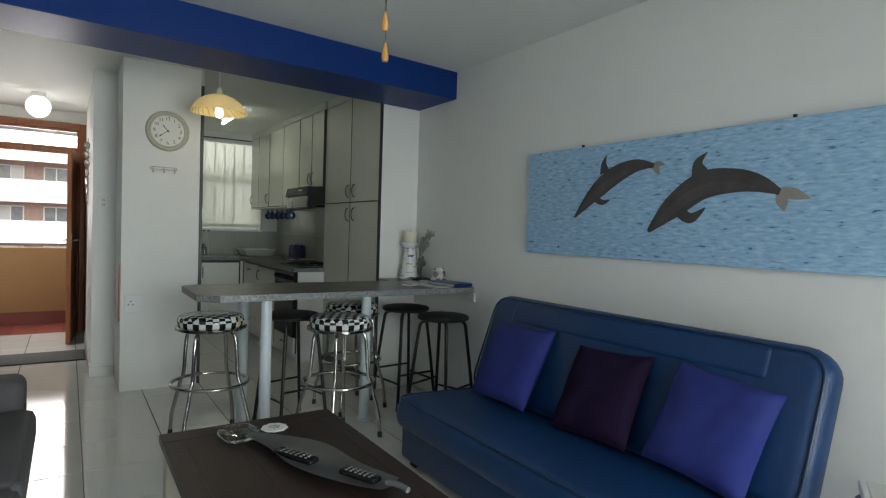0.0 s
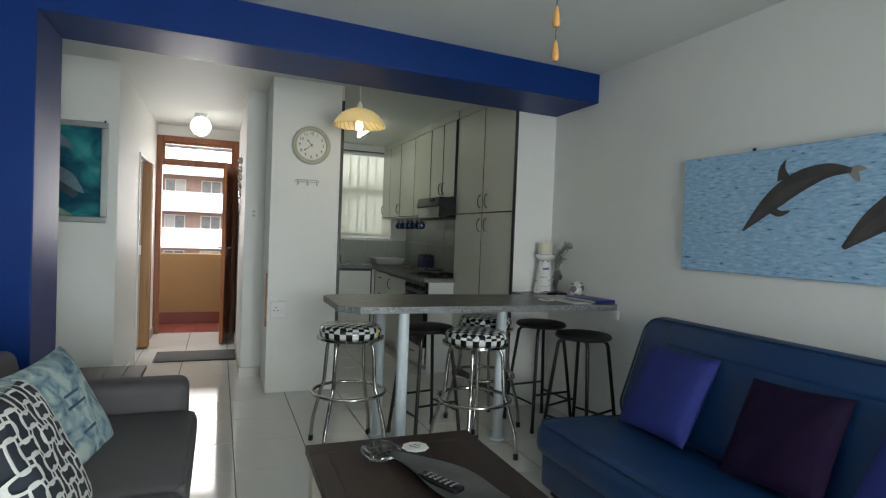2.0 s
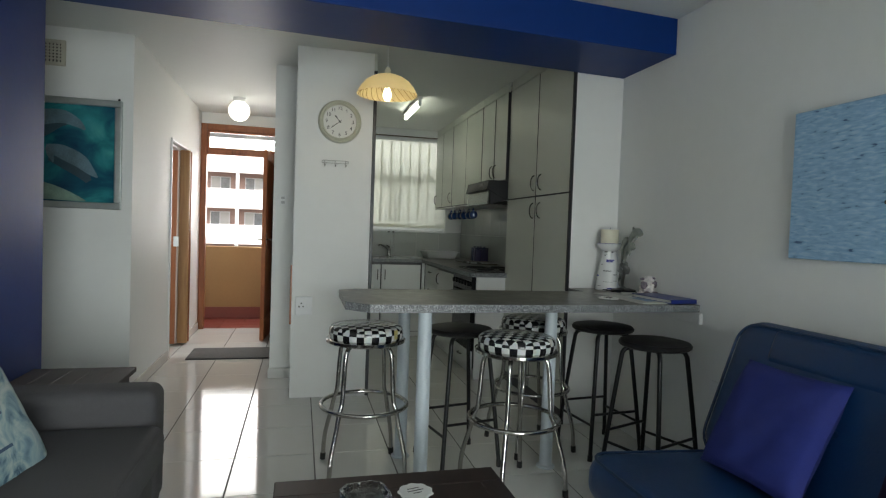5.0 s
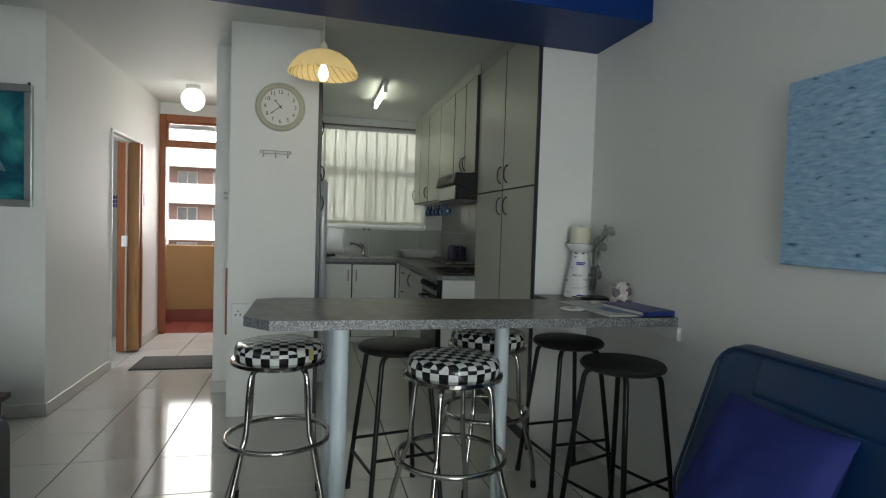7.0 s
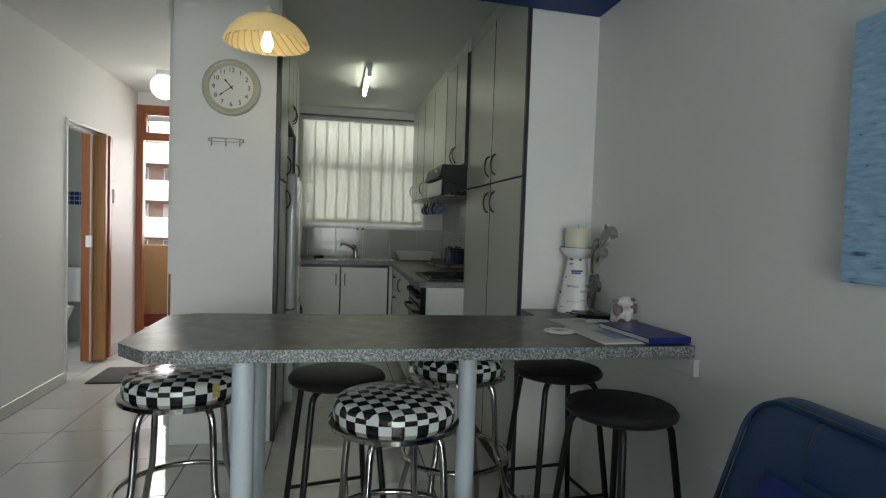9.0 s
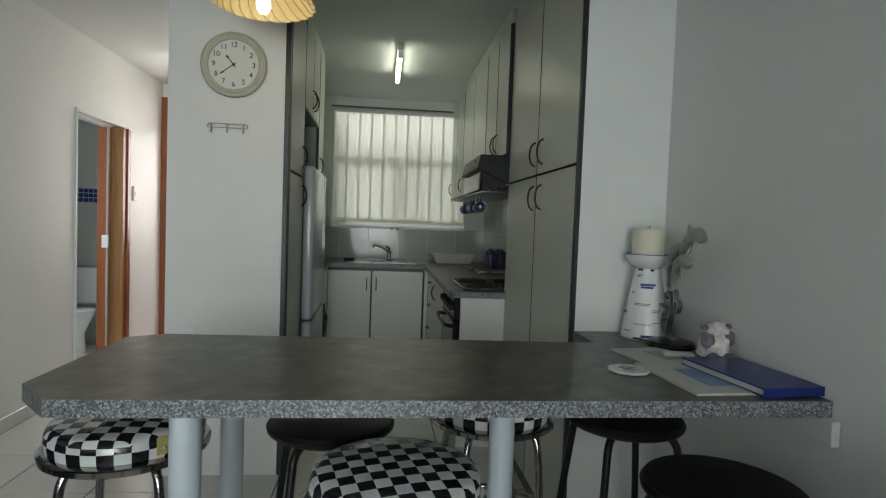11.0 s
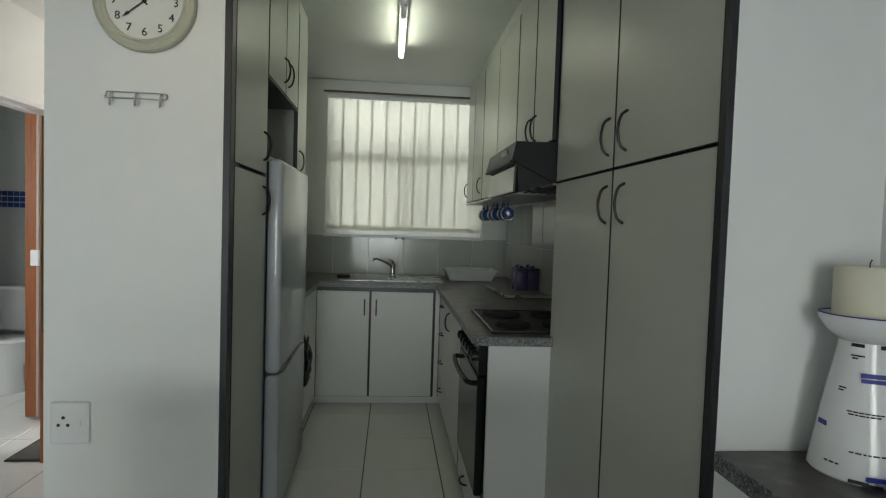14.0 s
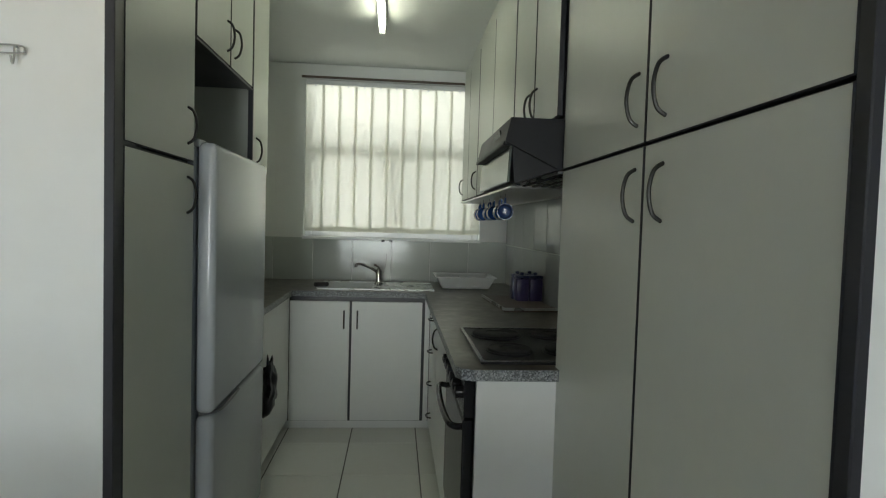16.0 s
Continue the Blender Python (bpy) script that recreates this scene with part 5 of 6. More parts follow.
so = thing("wall_socket", (0.706, 5.24, 0.673), 0, "white three-pin wall socket with a switch", "socket")
part("plate", boxes((-0.060, 0.060, -0.014, -0.001, -0.068, 0.068), bev=0.005, seg=2), WHITEPL, so)
for x, z in ((-0.018, 0.018), (-0.033, -0.006), (-0.004, -0.006)):
    part("pin_hole", move(lathe([(0, 0.0095), (0.0055, 0.0095), (0.0055, 0.0150), (0, 0.0150)], 14), Matrix.Translation((x, 0, z)) @ TURN), INK, so)
part("rocker", boxes((0.018, 0.036, -0.018, -0.014, -0.014, 0.014), bev=0.0015), WHITEPL, so)
sw = thing("light_switch", (0.525, 5.81, 1.452), 0, "white double light switch on the hall wall end", "switch")
part("plate", boxes((-0.036, 0.036, -0.009, -0.001, -0.042, 0.042), bev=0.003, seg=2), WHITEPL, sw)
for z in (-0.018, 0.018):
    part("rocker", boxes((-0.014, 0.014, -0.013, -0.009, z - 0.010, z + 0.010), bev=0.0015), mat("grey_rocker", (0.45, 0.46, 0.46), 0.4), sw)
s2 = thing("light_switch", (-0.475, 7.52, 1.45), 0, "white switch box beside the bathroom door", "switch")
part("plate", boxes((0.001, 0.022, -0.036, 0.036, -0.06, 0.06), bev=0.003, seg=2), WHITEPL, s2)
part("rocker", boxes((0.022, 0.026, -0.012, 0.012, -0.018, 0.018), bev=0.0015), WHITEPL, s2)
sp = thing("wood_strip", (0, 0, 0), 0, "narrow brown wooden strip on the corner of the pier", "trim", "", "structure")
part("strip", boxes((0.606, 0.619, 5.245, 5.275, 0.535, 0.965), bev=0.002), WOOD, sp)
w2 = thing("wall_socket", (RX, 3.42, 0.50), 0, "white wall socket near the couch", "socket")
part("plate", boxes((-0.009, -0.001, -0.055, 0.055, -0.04, 0.04), bev=0.002), WHITEPL, w2)

# ---- hall ----
dm = thing("door_mat", (0.06, 6.76, 0.0), 0, "dark grey brown ribbed door mat on the tiles", "mat")
part("mat_body", boxes((-0.36, 0.36, -0.23, 0.23, 0.001, 0.012), bev=0.003), MAT_FL, dm)
part("edging", boxes((-0.375, -0.36, -0.24, 0.24, 0.001, 0.008), (0.36, 0.375, -0.24, 0.24, 0.001, 0.008), (-0.36, 0.36, -0.24, -0.23, 0.001, 0.008), (-0.36, 0.36, 0.23, 0.24, 0.001, 0.008)), RUBBER, dm)
gl = thing("ceiling_light", (0.03, 7.2, 0), 0, "lit round white glass globe ceiling light", "lamp")
part("globe", lathe([(0, 2.293)] + [(0.105 * math.sin(math.pi * i / 16), 2.398 - 0.105 * math.cos(math.pi * i / 16)) for i in range(1, 15)] + [(0.045, 2.497), (0, 2.497)], 32), GLOBEM, gl, "", True)
part("gallery", lathe([(0, 2.49), (0.058, 2.49), (0.062, 2.50), (0.062, 2.529), (0, 2.529)], 28), WHITEPL, gl, "", True)
orn = thing("hanging_ornament", (0.44, 6.75, 0), 0, "string of silver mirrored discs hanging on the hall wall", "ornament")
part("cord", tubes(([(0, 0, 1.45), (0, 0, 2.08)], 0.002), seg=6), BLACKTUBE, orn)
for i in range(7):
    part("disc", move(lathe([(0, -0.003), (0.030, -0.003), (0.034, 0), (0.030, 0.003), (0, 0.003)], 18), pose(-0.010, (i % 2) * 0.02 - 0.01, 1.50 + i * 0.085, 0, 80, 10 * i)), CHROME, orn, "", True)

# ---- kitchen ----
def handle_on(parent, x, y, z, side, L=0.115, mt=PEWTER):
    """A bow handle on a door in a plane x = const; side: +1 bulges to +x."""
    h = part("handle", move(bow(L), pose(0, 0, 0, 0, 0, 0 if side > 0 else 180)), mt, parent, "", True)
    h.location = (x, y, z)
    return h


def side_door(parent, xf, side, y0, y1, z0, z1, material=LAMI, g=0.004):
    """A cupboard door whose face lies at x = xf and looks to side."""
    a, b = sorted((xf, xf - side * 0.018))
    bm = boxes((a, b, y0 + g, y1 - g, z0 + g, z1 - g), bev=0.0022)
    bm.normal_update()
    for f in bm.faces:
        f.material_index = 0 if abs(f.normal.x) > 0.9 else 1
    return part("door", bm, [material, DARKEDGE], parent)


XF = 2.372
tall = thing("tall_cupboard", (0, 0, 0), 0, "tall sage white laminate cupboard with dark edging and four doors", "cupboard")
part("body", boxes((XF + 0.022, RX - 0.002, 4.457, 5.598, 0.0, 2.53)), DARKEDGE, tall)
part("end_panel", boxes((XF - 0.004, XF + 0.012, 4.421, 4.446, 0.0, 2.528), bev=0.002), DARKEDGE, tall, "dark edged end panel")
for y0, y1, hy in ((4.448, 5.003, 4.913), (5.003, 5.598, 5.043)):
    for z0, z1, hz in ((0.085, 1.5320, 1.425), (1.5300, 2.45, 1.632)):
        d = side_door(tall, XF, -1, y0, y1, z0, z1)
        handle_on(d, XF, hy, hz, -1)
part("plinth", boxes((XF + 0.05, RX - 0.01, 4.46, 5.59, 0.0, 0.082)), LAMIW, tall)
part("filler", boxes((XF + 0.004, RX - 0.003, 4.457, 5.598, 2.453, 2.529)), LAMI, tall)

UX = 2.352
up = thing("wall_cupboard", (0, 0, 0), 0, "sage white laminate wall cupboard over the cooker hood", "cupboard", "kitchen wall cupboards")
part("body", boxes((UX + 0.022, RX - 0.002, 5.606, 6.290, 1.698, 2.529)), DARKEDGE, up)
for y0, y1, hy in ((5.606, 5.925, 5.882), (5.929, 6.288, 5.972)):
    d = side_door(up, UX, -1, y0, y1, 1.700, 2.45, LAMI, 0.0045)
    handle_on(d, UX, hy, 1.795, -1)
part("filler", boxes((UX + 0.004, RX - 0.003, 5.606, 6.290, 2.453, 2.529)), LAMI, up)
for y0, y1, splits in ((6.296, 7.388, (6.842,)), (7.395, 8.215, (7.86,))):
    u = thing("wall_cupboard", (0, 0, 0), 0, "sage white laminate wall cupboard with two doors above the worktop", "cupboard", "kitchen wall cupboards")
    part("body", boxes((UX + 0.022, RX - 0.002, y0, y1, 1.532, 2.529)), DARKEDGE, u)
    e = [y0, *splits, y1]
    for a, b in zip(e, e[1:]):
        d = side_door(u, UX, -1, a, b, 1.535, 2.45)
        if a > 7.3:
            handle_on(d, UX, a + 0.06 if a < 7.5 else b - 0.06, 1.64, -1)
    part("edge", boxes((UX - 0.001, UX + 0.02, y0 - 0.005, y0 + 0.005, 1.53, 2.45)), DARKEDGE, u)
    part("filler", boxes((UX + 0.004, RX - 0.003, y0, y1, 2.453, 2.529)), LAMI, u)
    part("bottom_panel", boxes((UX - 0.004, RX - 0.003, y0, y1, 1.520, 1.530), bev=0.001), LAMIW, u)


def hood():
    h = thing("cooker_hood", (0, 0, 0), 0, "dark enamel cooker hood with a glass visor under the cupboard", "cooker hood")
    y0, y1 = 5.612, 6.235
    bm = prism([(2.69, 1.533), (2.36, 1.533), (2.222, 1.487), (2.212, 1.608), (2.190, 1.612), (2.190, 1.624), (2.206, 1.694), (2.69, 1.694)], 0, y1 - y0)
    move(bm, Matrix(((1, 0, 0, 0), (0, 0, -1, y1), (0, 1, 0, 0), (0, 0, 0, 1))))
    bmesh.ops.recalc_face_normals(bm, faces=bm.faces)
    part("body", bm, HOODM, h)
    part("visor", move(boxes((-0.004, 0.004, y0 + 0.012, y1 - 0.012, -0.060, 0.056), bev=0.003), pose(2.208, 0, 1.550, 0, 3, 0)), mat("smoked_visor", (0.15, 0.17, 0.15), 0.15, metal=0.4), h, "pale reflecting glass visor")
    part("visor_lip", boxes((2.184, 2.212, y0 + 0.004, y1 - 0.004, 1.606, 1.620), bev=0.003), HOODM, h)
    part("control", move(boxes((-0.003, 0.002, -0.06, 0.06, -0.012, 0.012)), pose(2.197, 5.80, 1.662, 0, -13, 0)), BLACKGL, h)
    part("grille", boxes((2.37, 2.66, y0 + 0.03, y1 - 0.03, 1.525, 1.534)), STEEL, h)
    for i in range(7):
        part("slat", boxes((2.378 + i * 0.040, 2.390 + i * 0.040, y0 + 0.04, y1 - 0.04, 1.519, 1.526)), HOODM, h)
    part("side_seam", tubes(([(2.195, y0 - 0.001, 1.614), (2.36, y0 - 0.001, 1.535)], 0.0022), seg=6), BLACKGL, h)
    return h


hood()


def mug():
    m = thing("mug", (0, 0, 0), 0, "dark blue glazed mug hanging from a hook", "mug", "hanging mugs")
    part("cup", lathe([(0, 0.0), (0.026, 0.0), (0.034, 0.012), (0.042, 0.045), (0.041, 0.085), (0.0385, 0.085), (0.038, 0.045), (0.03, 0.012), (0, 0.006)], 24), MUG, m, "", True)
    bm = bmesh.new()
    tube(bm, spline([(0.040, 0, 0.072), (0.062, 0, 0.070), (0.068, 0, 0.045), (0.056, 0, 0.022), (0.036, 0, 0.018)], 5), 0.0055, 8)
    part("handle", bm, MUG, m, "", True)
    bm = bmesh.new()
    tube(bm, spline([(0.060, 0, 0.045), (0.072, 0.0, 0.050), (0.080, 0, 0.045), (0.090, 0, 0.045)], 4), 0.0018, 6)
    part("hook", bm, CHROME, m, "", True)
    return m


m0 = mug()
poses = [pose(2.405, 6.72 + i * 0.185, 1.425, 0, -90, 90 + (-8, 5, 0, 7, -4, 3)[i]) for i in range(6)]
m0.matrix_world = poses[0]
for q in poses[1:]:
    copy_thing(m0, q)

# base units on the right, worktop, oven and hob
BX = 2.088
base = thing("base_cupboard", (0, 0, 0), 0, "white laminate base unit with door and four drawers", "cupboard", "kitchen base units")
part("body", boxes((BX + 0.02, RX - 0.002, 6.20, 7.49, 0.07, 0.868)), DARKEDGE, base)
part("plinth", boxes((BX + 0.06, RX - 0.01, 5.60, 7.49, 0.0, 0.07)), LAMIW, base)
d = side_door(base, BX, -1, 6.205, 6.88, 0.075, 0.845, LAMIW)
handle_on(d, BX, 6.80, 0.745, -1)
for i, (z0, z1) in enumerate(((0.66, 0.845), (0.465, 0.655), (0.27, 0.46), (0.075, 0.265))):
    dd = part("drawer", boxes((BX, BX + 0.018, 6.888, 7.47, z0, z1), bev=0.0015), LAMIW, base)
    hz = part("handle", move(bow(0.09), pose(0, 0, 0, 90, 0, 180)), PEWTER, dd, "", True)
    hz.location = (BX, 7.20, (z0 + z1) / 2 + 0.03)
part("side_panel", boxes((2.118, RX - 0.002, 5.578, 5.596, 0.0, 0.869)), LAMIW, base, "white end panel")

ov = thing("oven", (0, 0, 0), 0, "black built-in oven with glass door and knobs", "oven")
part("body", boxes((2.115, 2.66, 5.600, 6.196, 0.08, 0.868)), BLACKGL, ov)
part("control_panel", boxes((2.082, 2.116, 5.600, 6.196, 0.735, 0.866), bev=0.004), BLACKGL, ov)
for i in range(6):
    part("knob", move(lathe([(0, 0), (0.021, 0), (0.019, 0.022), (0.006, 0.026), (0, 0.026)], 18), pose(2.082, 5.666 + i * 0.092, 0.803, 0, -90, 0)), BLACKGL, ov, "", True)
part("door", boxes((2.080, 2.114, 5.602, 6.194, 0.235, 0.728), bev=0.006, seg=2), BLACKGL, ov, "black glass oven door")
part("handle", tubes((spline([(2.080, 5.656, 0.69), (2.045, 5.676, 0.695), (2.036, 5.896, 0.69), (2.045, 6.116, 0.695), (2.080, 6.136, 0.69)], 6), 0.011)), BLACKGL, ov, "black bowed oven handle", True)
wd = part("warmer_drawer", boxes((BX, BX + 0.02, 5.602, 6.194, 0.075, 0.230), bev=0.002), LAMIW, ov, "white drawer below the oven")
hh = part("handle", move(bow(0.10), pose(0, 0, 0, 90, 0, 180)), PEWTER, wd, "", True)
hh.location = (BX, 5.896, 0.165)

sink_base = thing("base_cupboard", (0, 0, 0), 0, "white laminate sink unit with two doors and dark edging", "cupboard", "kitchen base units")
SY = 7.495
part("body", boxes((1.13, 2.10, SY + 0.022, KY - 0.002, 0.058, 0.868)), DARKEDGE, sink_base)
part("plinth", boxes((0.64, 2.12, SY + 0.050, SY + 0.068, 0.0, 0.057)), LAMIW, sink_base)
for x0, x1, hx in ((1.192, 1.568, 1.535), (1.584, 2.036, 1.620)):
    d = part("door", boxes((x0, x1, SY, SY + 0.018, 0.066, 0.840), bev=0.0015), LAMIW, sink_base)
    part("handle", boxes((hx - 0.005, hx + 0.005, SY - 0.022, SY - 0.012, 0.665, 0.785), (hx - 0.004, hx + 0.004, SY - 0.013, SY, 0.670, 0.680), (hx - 0.004, hx + 0.004, SY - 0.013, SY, 0.770, 0.780), bev=0.002), PEWTER, d)
for x0, x1 in ((2.056, 2.086), (1.13, 1.182)):
    part("corner_post", boxes((x0, x1, SY, SY + 0.018, 0.060, 0.86)), LAMIW, sink_base)

wk = thing("worktop", (0, 0, 0), 0, "grey speckled laminate L-shaped kitchen worktop", "worktop")
bm = prism([(2.052, 5.600), (2.068, 5.565), (2.105, 5.550), (RX - 0.002, 5.550), (RX - 0.002, KY - 0.002), (0.63, KY - 0.002), (0.63, 6.70), (1.205, 6.70), (1.205, 7.485), (2.052, 7.485)], 0.870, 0.906)
for f in bm.faces:
    f.material_index = 0 if f.normal.z > 0.5 else 1
part("slab", bm, [BARTOP, BAREDGE], wk)

left_base = thing("base_cupboard", (0, 0, 0), 0, "white laminate base unit beside the fridge", "cupboard", "kitchen base units")
part("body", boxes((0.64, 1.17, 6.72, 7.52, 0.07, 0.868)), LAMIW, left_base)
part("door", boxes((1.17, 1.188, 6.725, 7.50, 0.075, 0.86), bev=0.0015), LAMIW, left_base)

hb = thing("hob", (2.135, 5.617, 0.906), 0, "black four-plate electric hob set into the worktop", "hob")
part("frame", boxes((0, 0.47, 0, 0.60, 0.0, 0.008), bev=0.003), HOODM, hb)
part("rim", boxes((0, 0.012, 0, 0.60, 0.008, 0.012), (0.458, 0.47, 0, 0.60, 0.008, 0.012), (0.012, 0.458, 0, 0.012, 0.008, 0.012), (0.012, 0.458, 0.588, 0.60, 0.008, 0.012), bev=0.001), mat("worn_steel_trim", (0.22, 0.22, 0.22), 0.25, metal=1.0, var=0.2, vscale=20), hb)
for x, y, r in ((0.125, 0.16, 0.075), (0.125, 0.44, 0.092), (0.345, 0.16, 0.092), (0.345, 0.44, 0.075)):
    pl8 = part("hot_plate", lathe([(0, 0.008), (r, 0.008), (r, 0.020), (r * 0.95, 0.023), (r * 0.45, 0.023), (r * 0.42, 0.020), (0, 0.020)], 32), IRON, hb, "", True)
    pl8.location = (x, y, 0)
    rg = part("trim_ring", ring(r + 0.006, 0.010, 0.004, 32, 8), HOODM, pl8, "", True)

sk = thing("sink", (0, 0, 0), 0, "stainless steel inset sink with drainer", "sink")
part("rim", boxes((1.33, 2.12, 7.60, 7.625, 0.904, 0.912), (1.33, 2.12, 8.06, 8.085, 0.904, 0.912), (1.33, 1.355, 7.625, 8.06, 0.904, 0.912), (2.095, 2.12, 7.625, 8.06, 0.904, 0.912), (1.70, 1.74, 7.625, 8.06, 0.904, 0.911), bev=0.003), STEEL, sk)
# flat sheet, no hollow: darker steel colour stands in for the basin's shade
part("bowl", boxes((1.355, 1.70, 7.625, 8.06, 0.9068, 0.908)), mat("shaded_basin_steel", (0.30, 0.31, 0.31), 0.35, metal=1.0), sk)
part("drainer", boxes((1.74, 2.095, 7.625, 8.06, 0.9068, 0.909)), STEEL, sk)
for i in range(7):
    part("groove", boxes((1.77 + i * 0.045, 1.782 + i * 0.045, 7.66, 8.03, 0.909, 0.912), bev=0.001), STEEL, sk)
tp_ = thing("tap", (1.735, 7.99, 0.907), 0, "chrome single-lever kitchen tap", "tap")
part("body", lathe([(0, 0), (0.028, 0), (0.028, 0.006), (0.021, 0.012), (0.020, 0.095), (0.017, 0.105), (0, 0.106)], 24), CHROME, tp_, "", True)
part("spout", tubes((spline([(0, 0, 0.075), (-0.05, -0.06, 0.115), (-0.12, -0.14, 0.150), (-0.150, -0.175, 0.150), (-0.155, -0.18, 0.130)], 5), 0.010)), CHROME, tp_, "", True)
part("lever", tubes((spline([(0, 0, 0.105), (-0.005, -0.01, 0.125), (-0.035, -0.02, 0.142)], 5), 0.008)), CHROME, tp_, "", True)
br = thing("dish_brush", (1.36, 7.70, 0.912), 35, "small black dish brush on the sink", "brush")
part("brush_head", boxes((-0.05, 0.05, -0.018, 0.018, 0, 0.028), bev=0.008, seg=2), RUBBER, br)


def dish_rack():
    d = thing("dish_rack", (2.145, 7.70, 0.907), 0, "white plastic dish drainer on the worktop", "dish rack")
    bm = bmesh.new()
    w, l, h = 0.40, 0.34, 0.085
    o0 = [bm.verts.new((0.04 + (w - 0.08) * a, 0.03 + (l - 0.06) * b, 0.004)) for a, b in ((0, 0), (1, 0), (1, 1), (0, 1))]
    o1 = [bm.verts.new((w * a, l * b, h)) for a, b in ((0, 0), (1, 0), (1, 1), (0, 1))]
    for i in range(4):
        bm.faces.new([o0[i], o0[(i + 1) % 4], o1[(i + 1) % 4], o1[i]])
    bm.faces.new(o0[::-1])
    bmesh.ops.solidify(bm, geom=list(bm.faces), thickness=0.004)
    bmesh.ops.recalc_face_normals(bm, faces=bm.faces)
    part("tray", bm, WHITEPL, d)
    part("rim", boxes((-0.012, w + 0.012, -0.012, 0.004, h - 0.004, h + 0.003), (-0.012, w + 0.012, l - 0.004, l + 0.012, h - 0.004, h + 0.003), (-0.012, 0.004, 0.004, l - 0.004, h - 0.004, h + 0.003), (w - 0.004, w + 0.012, 0.004, l - 0.004, h - 0.004, h + 0.003), bev=0.002), WHITEPL, d)
    for x in (0.15, 0.27):
        part("divider", boxes((x - 0.03, x + 0.03, 0.02, l - 0.02, 0.01, h - 0.012), bev=0.01, seg=2), WHITEPL, d)
    return d


dish_rack()
tr2 = thing("chopping_board", (2.553, 7.005, 0.907), 3, "dark wooden board with metal rim lying on the worktop", "board")
part("board", boxes((-0.145, 0.145, -0.28, 0.28, 0.0, 0.018), bev=0.005, seg=2), TRAYM, tr2)
part("rim", boxes((-0.152, -0.145, -0.28, 0.28, 0.010, 0.024), (-0.145, 0.145, -0.287, -0.28, 0.010, 0.024)), STEEL, tr2)


def canister(x, y, mt, label, h=0.13, r=0.037):
    c = thing("canister", (x, y, 0.9255), 0, label, "canister", "storage canisters")
    part("body", boxes((-r, r, -r, r, 0.0, h), bev=0.008, seg=2), mt, c, "", True)
    part("lid", boxes((-r * 1.03, r * 1.03, -r * 1.03, r * 1.03, h, h + 0.018), bev=0.005, seg=2), BLUETIN, c, "dark blue lid", True)
    part("knob", lathe([(0, h + 0.018), (0.010, h + 0.018), (0.012, h + 0.032), (0, h + 0.036)], 14), BLUETIN, c, "", True)
    return c


canister(2.575, 7.14, BLUETIN, "dark blue storage canister on the worktop")
canister(2.655, 7.17, BLUETIN, "dark blue storage canister with a knob lid")
canister(2.585, 7.055, PURPLE, "translucent purple storage canister")
canister(2.664, 7.06, PURPLE, "translucent purple storage canister against the tiles")

# left side: tall cupboard, fridge, cupboards above
LX = 1.192
lt = thing("tall_cupboard", (0, 0, 0), 0, "tall sage white laminate cupboard with dark edging beside the pier", "cupboard")
part("body", boxes((0.705, LX - 0.022, 5.345, 5.757, 0.0, 2.404)), DARKEDGE, lt)
part("end_panel", boxes((1.166, LX - 0.002, 5.234, 5.345, 0.0, 2.405), bev=0.002), DARKEDGE, lt, "dark edged end panel")
for z0, z1, hz in ((0.085, 1.5235, 1.42), (1.5265, 2.402, 1.638)):
    d = side_door(lt, LX, 1, 5.275, 5.757, z0, z1)
    handle_on(d, LX, 5.695, hz, 1)
part("plinth", boxes((0.72, LX - 0.05, 5.35, 5.755, 0.0, 0.083)), LAMIW, lt)
part("filler", boxes((1.166, LX - 0.004, 5.240, 5.757, 2.406, 2.529)), LAMI, lt)
lu = thing("wall_cupboard", (0, 0, 0), 0, "sage white laminate cupboard with two doors above the fridge", "cupboard", "kitchen wall cupboards")
part("body", boxes((0.63, LX - 0.022, 5.765, 6.485, 1.935, 2.529)), DARKEDGE, lu)
for y0, y1, hy in ((5.765, 6.143, 6.095), (6.145, 6.485, 6.195)):
    d = side_door(lu, LX, 1, y0, y1, 1.938, 2.45)
    handle_on(d, LX, hy, 2.045, 1)
part("filler", boxes((0.64, LX - 0.004, 5.765, 6.485, 2.453, 2.529)), LAMI, lu)
part("edge", boxes((LX - 0.02, LX + 0.001, 5.765, 6.485, 1.929, 1.936)), DARKEDGE, lu)
lv = thing("wall_cupboard", (0, 0, 0), 0, "narrow sage white laminate wall cupboard beside the fridge", "cupboard", "kitchen wall cupboards")
part("body", boxes((0.63, LX - 0.022, 6.500, 6.80, 1.575, 2.529)), LAMI, lv)
d = side_door(lv, LX, 1, 6.500, 6.80, 1.575, 2.45)
handle_on(d, LX, 6.56, 1.67, 1)
part("edge", boxes((LX - 0.02, LX + 0.001, 6.490, 6.499, 1.575, 2.45)), DARKEDGE, lv)
part("filler", boxes((0.64, LX - 0.004, 6.500, 6.80, 2.453, 2.529)), LAMI, lv)


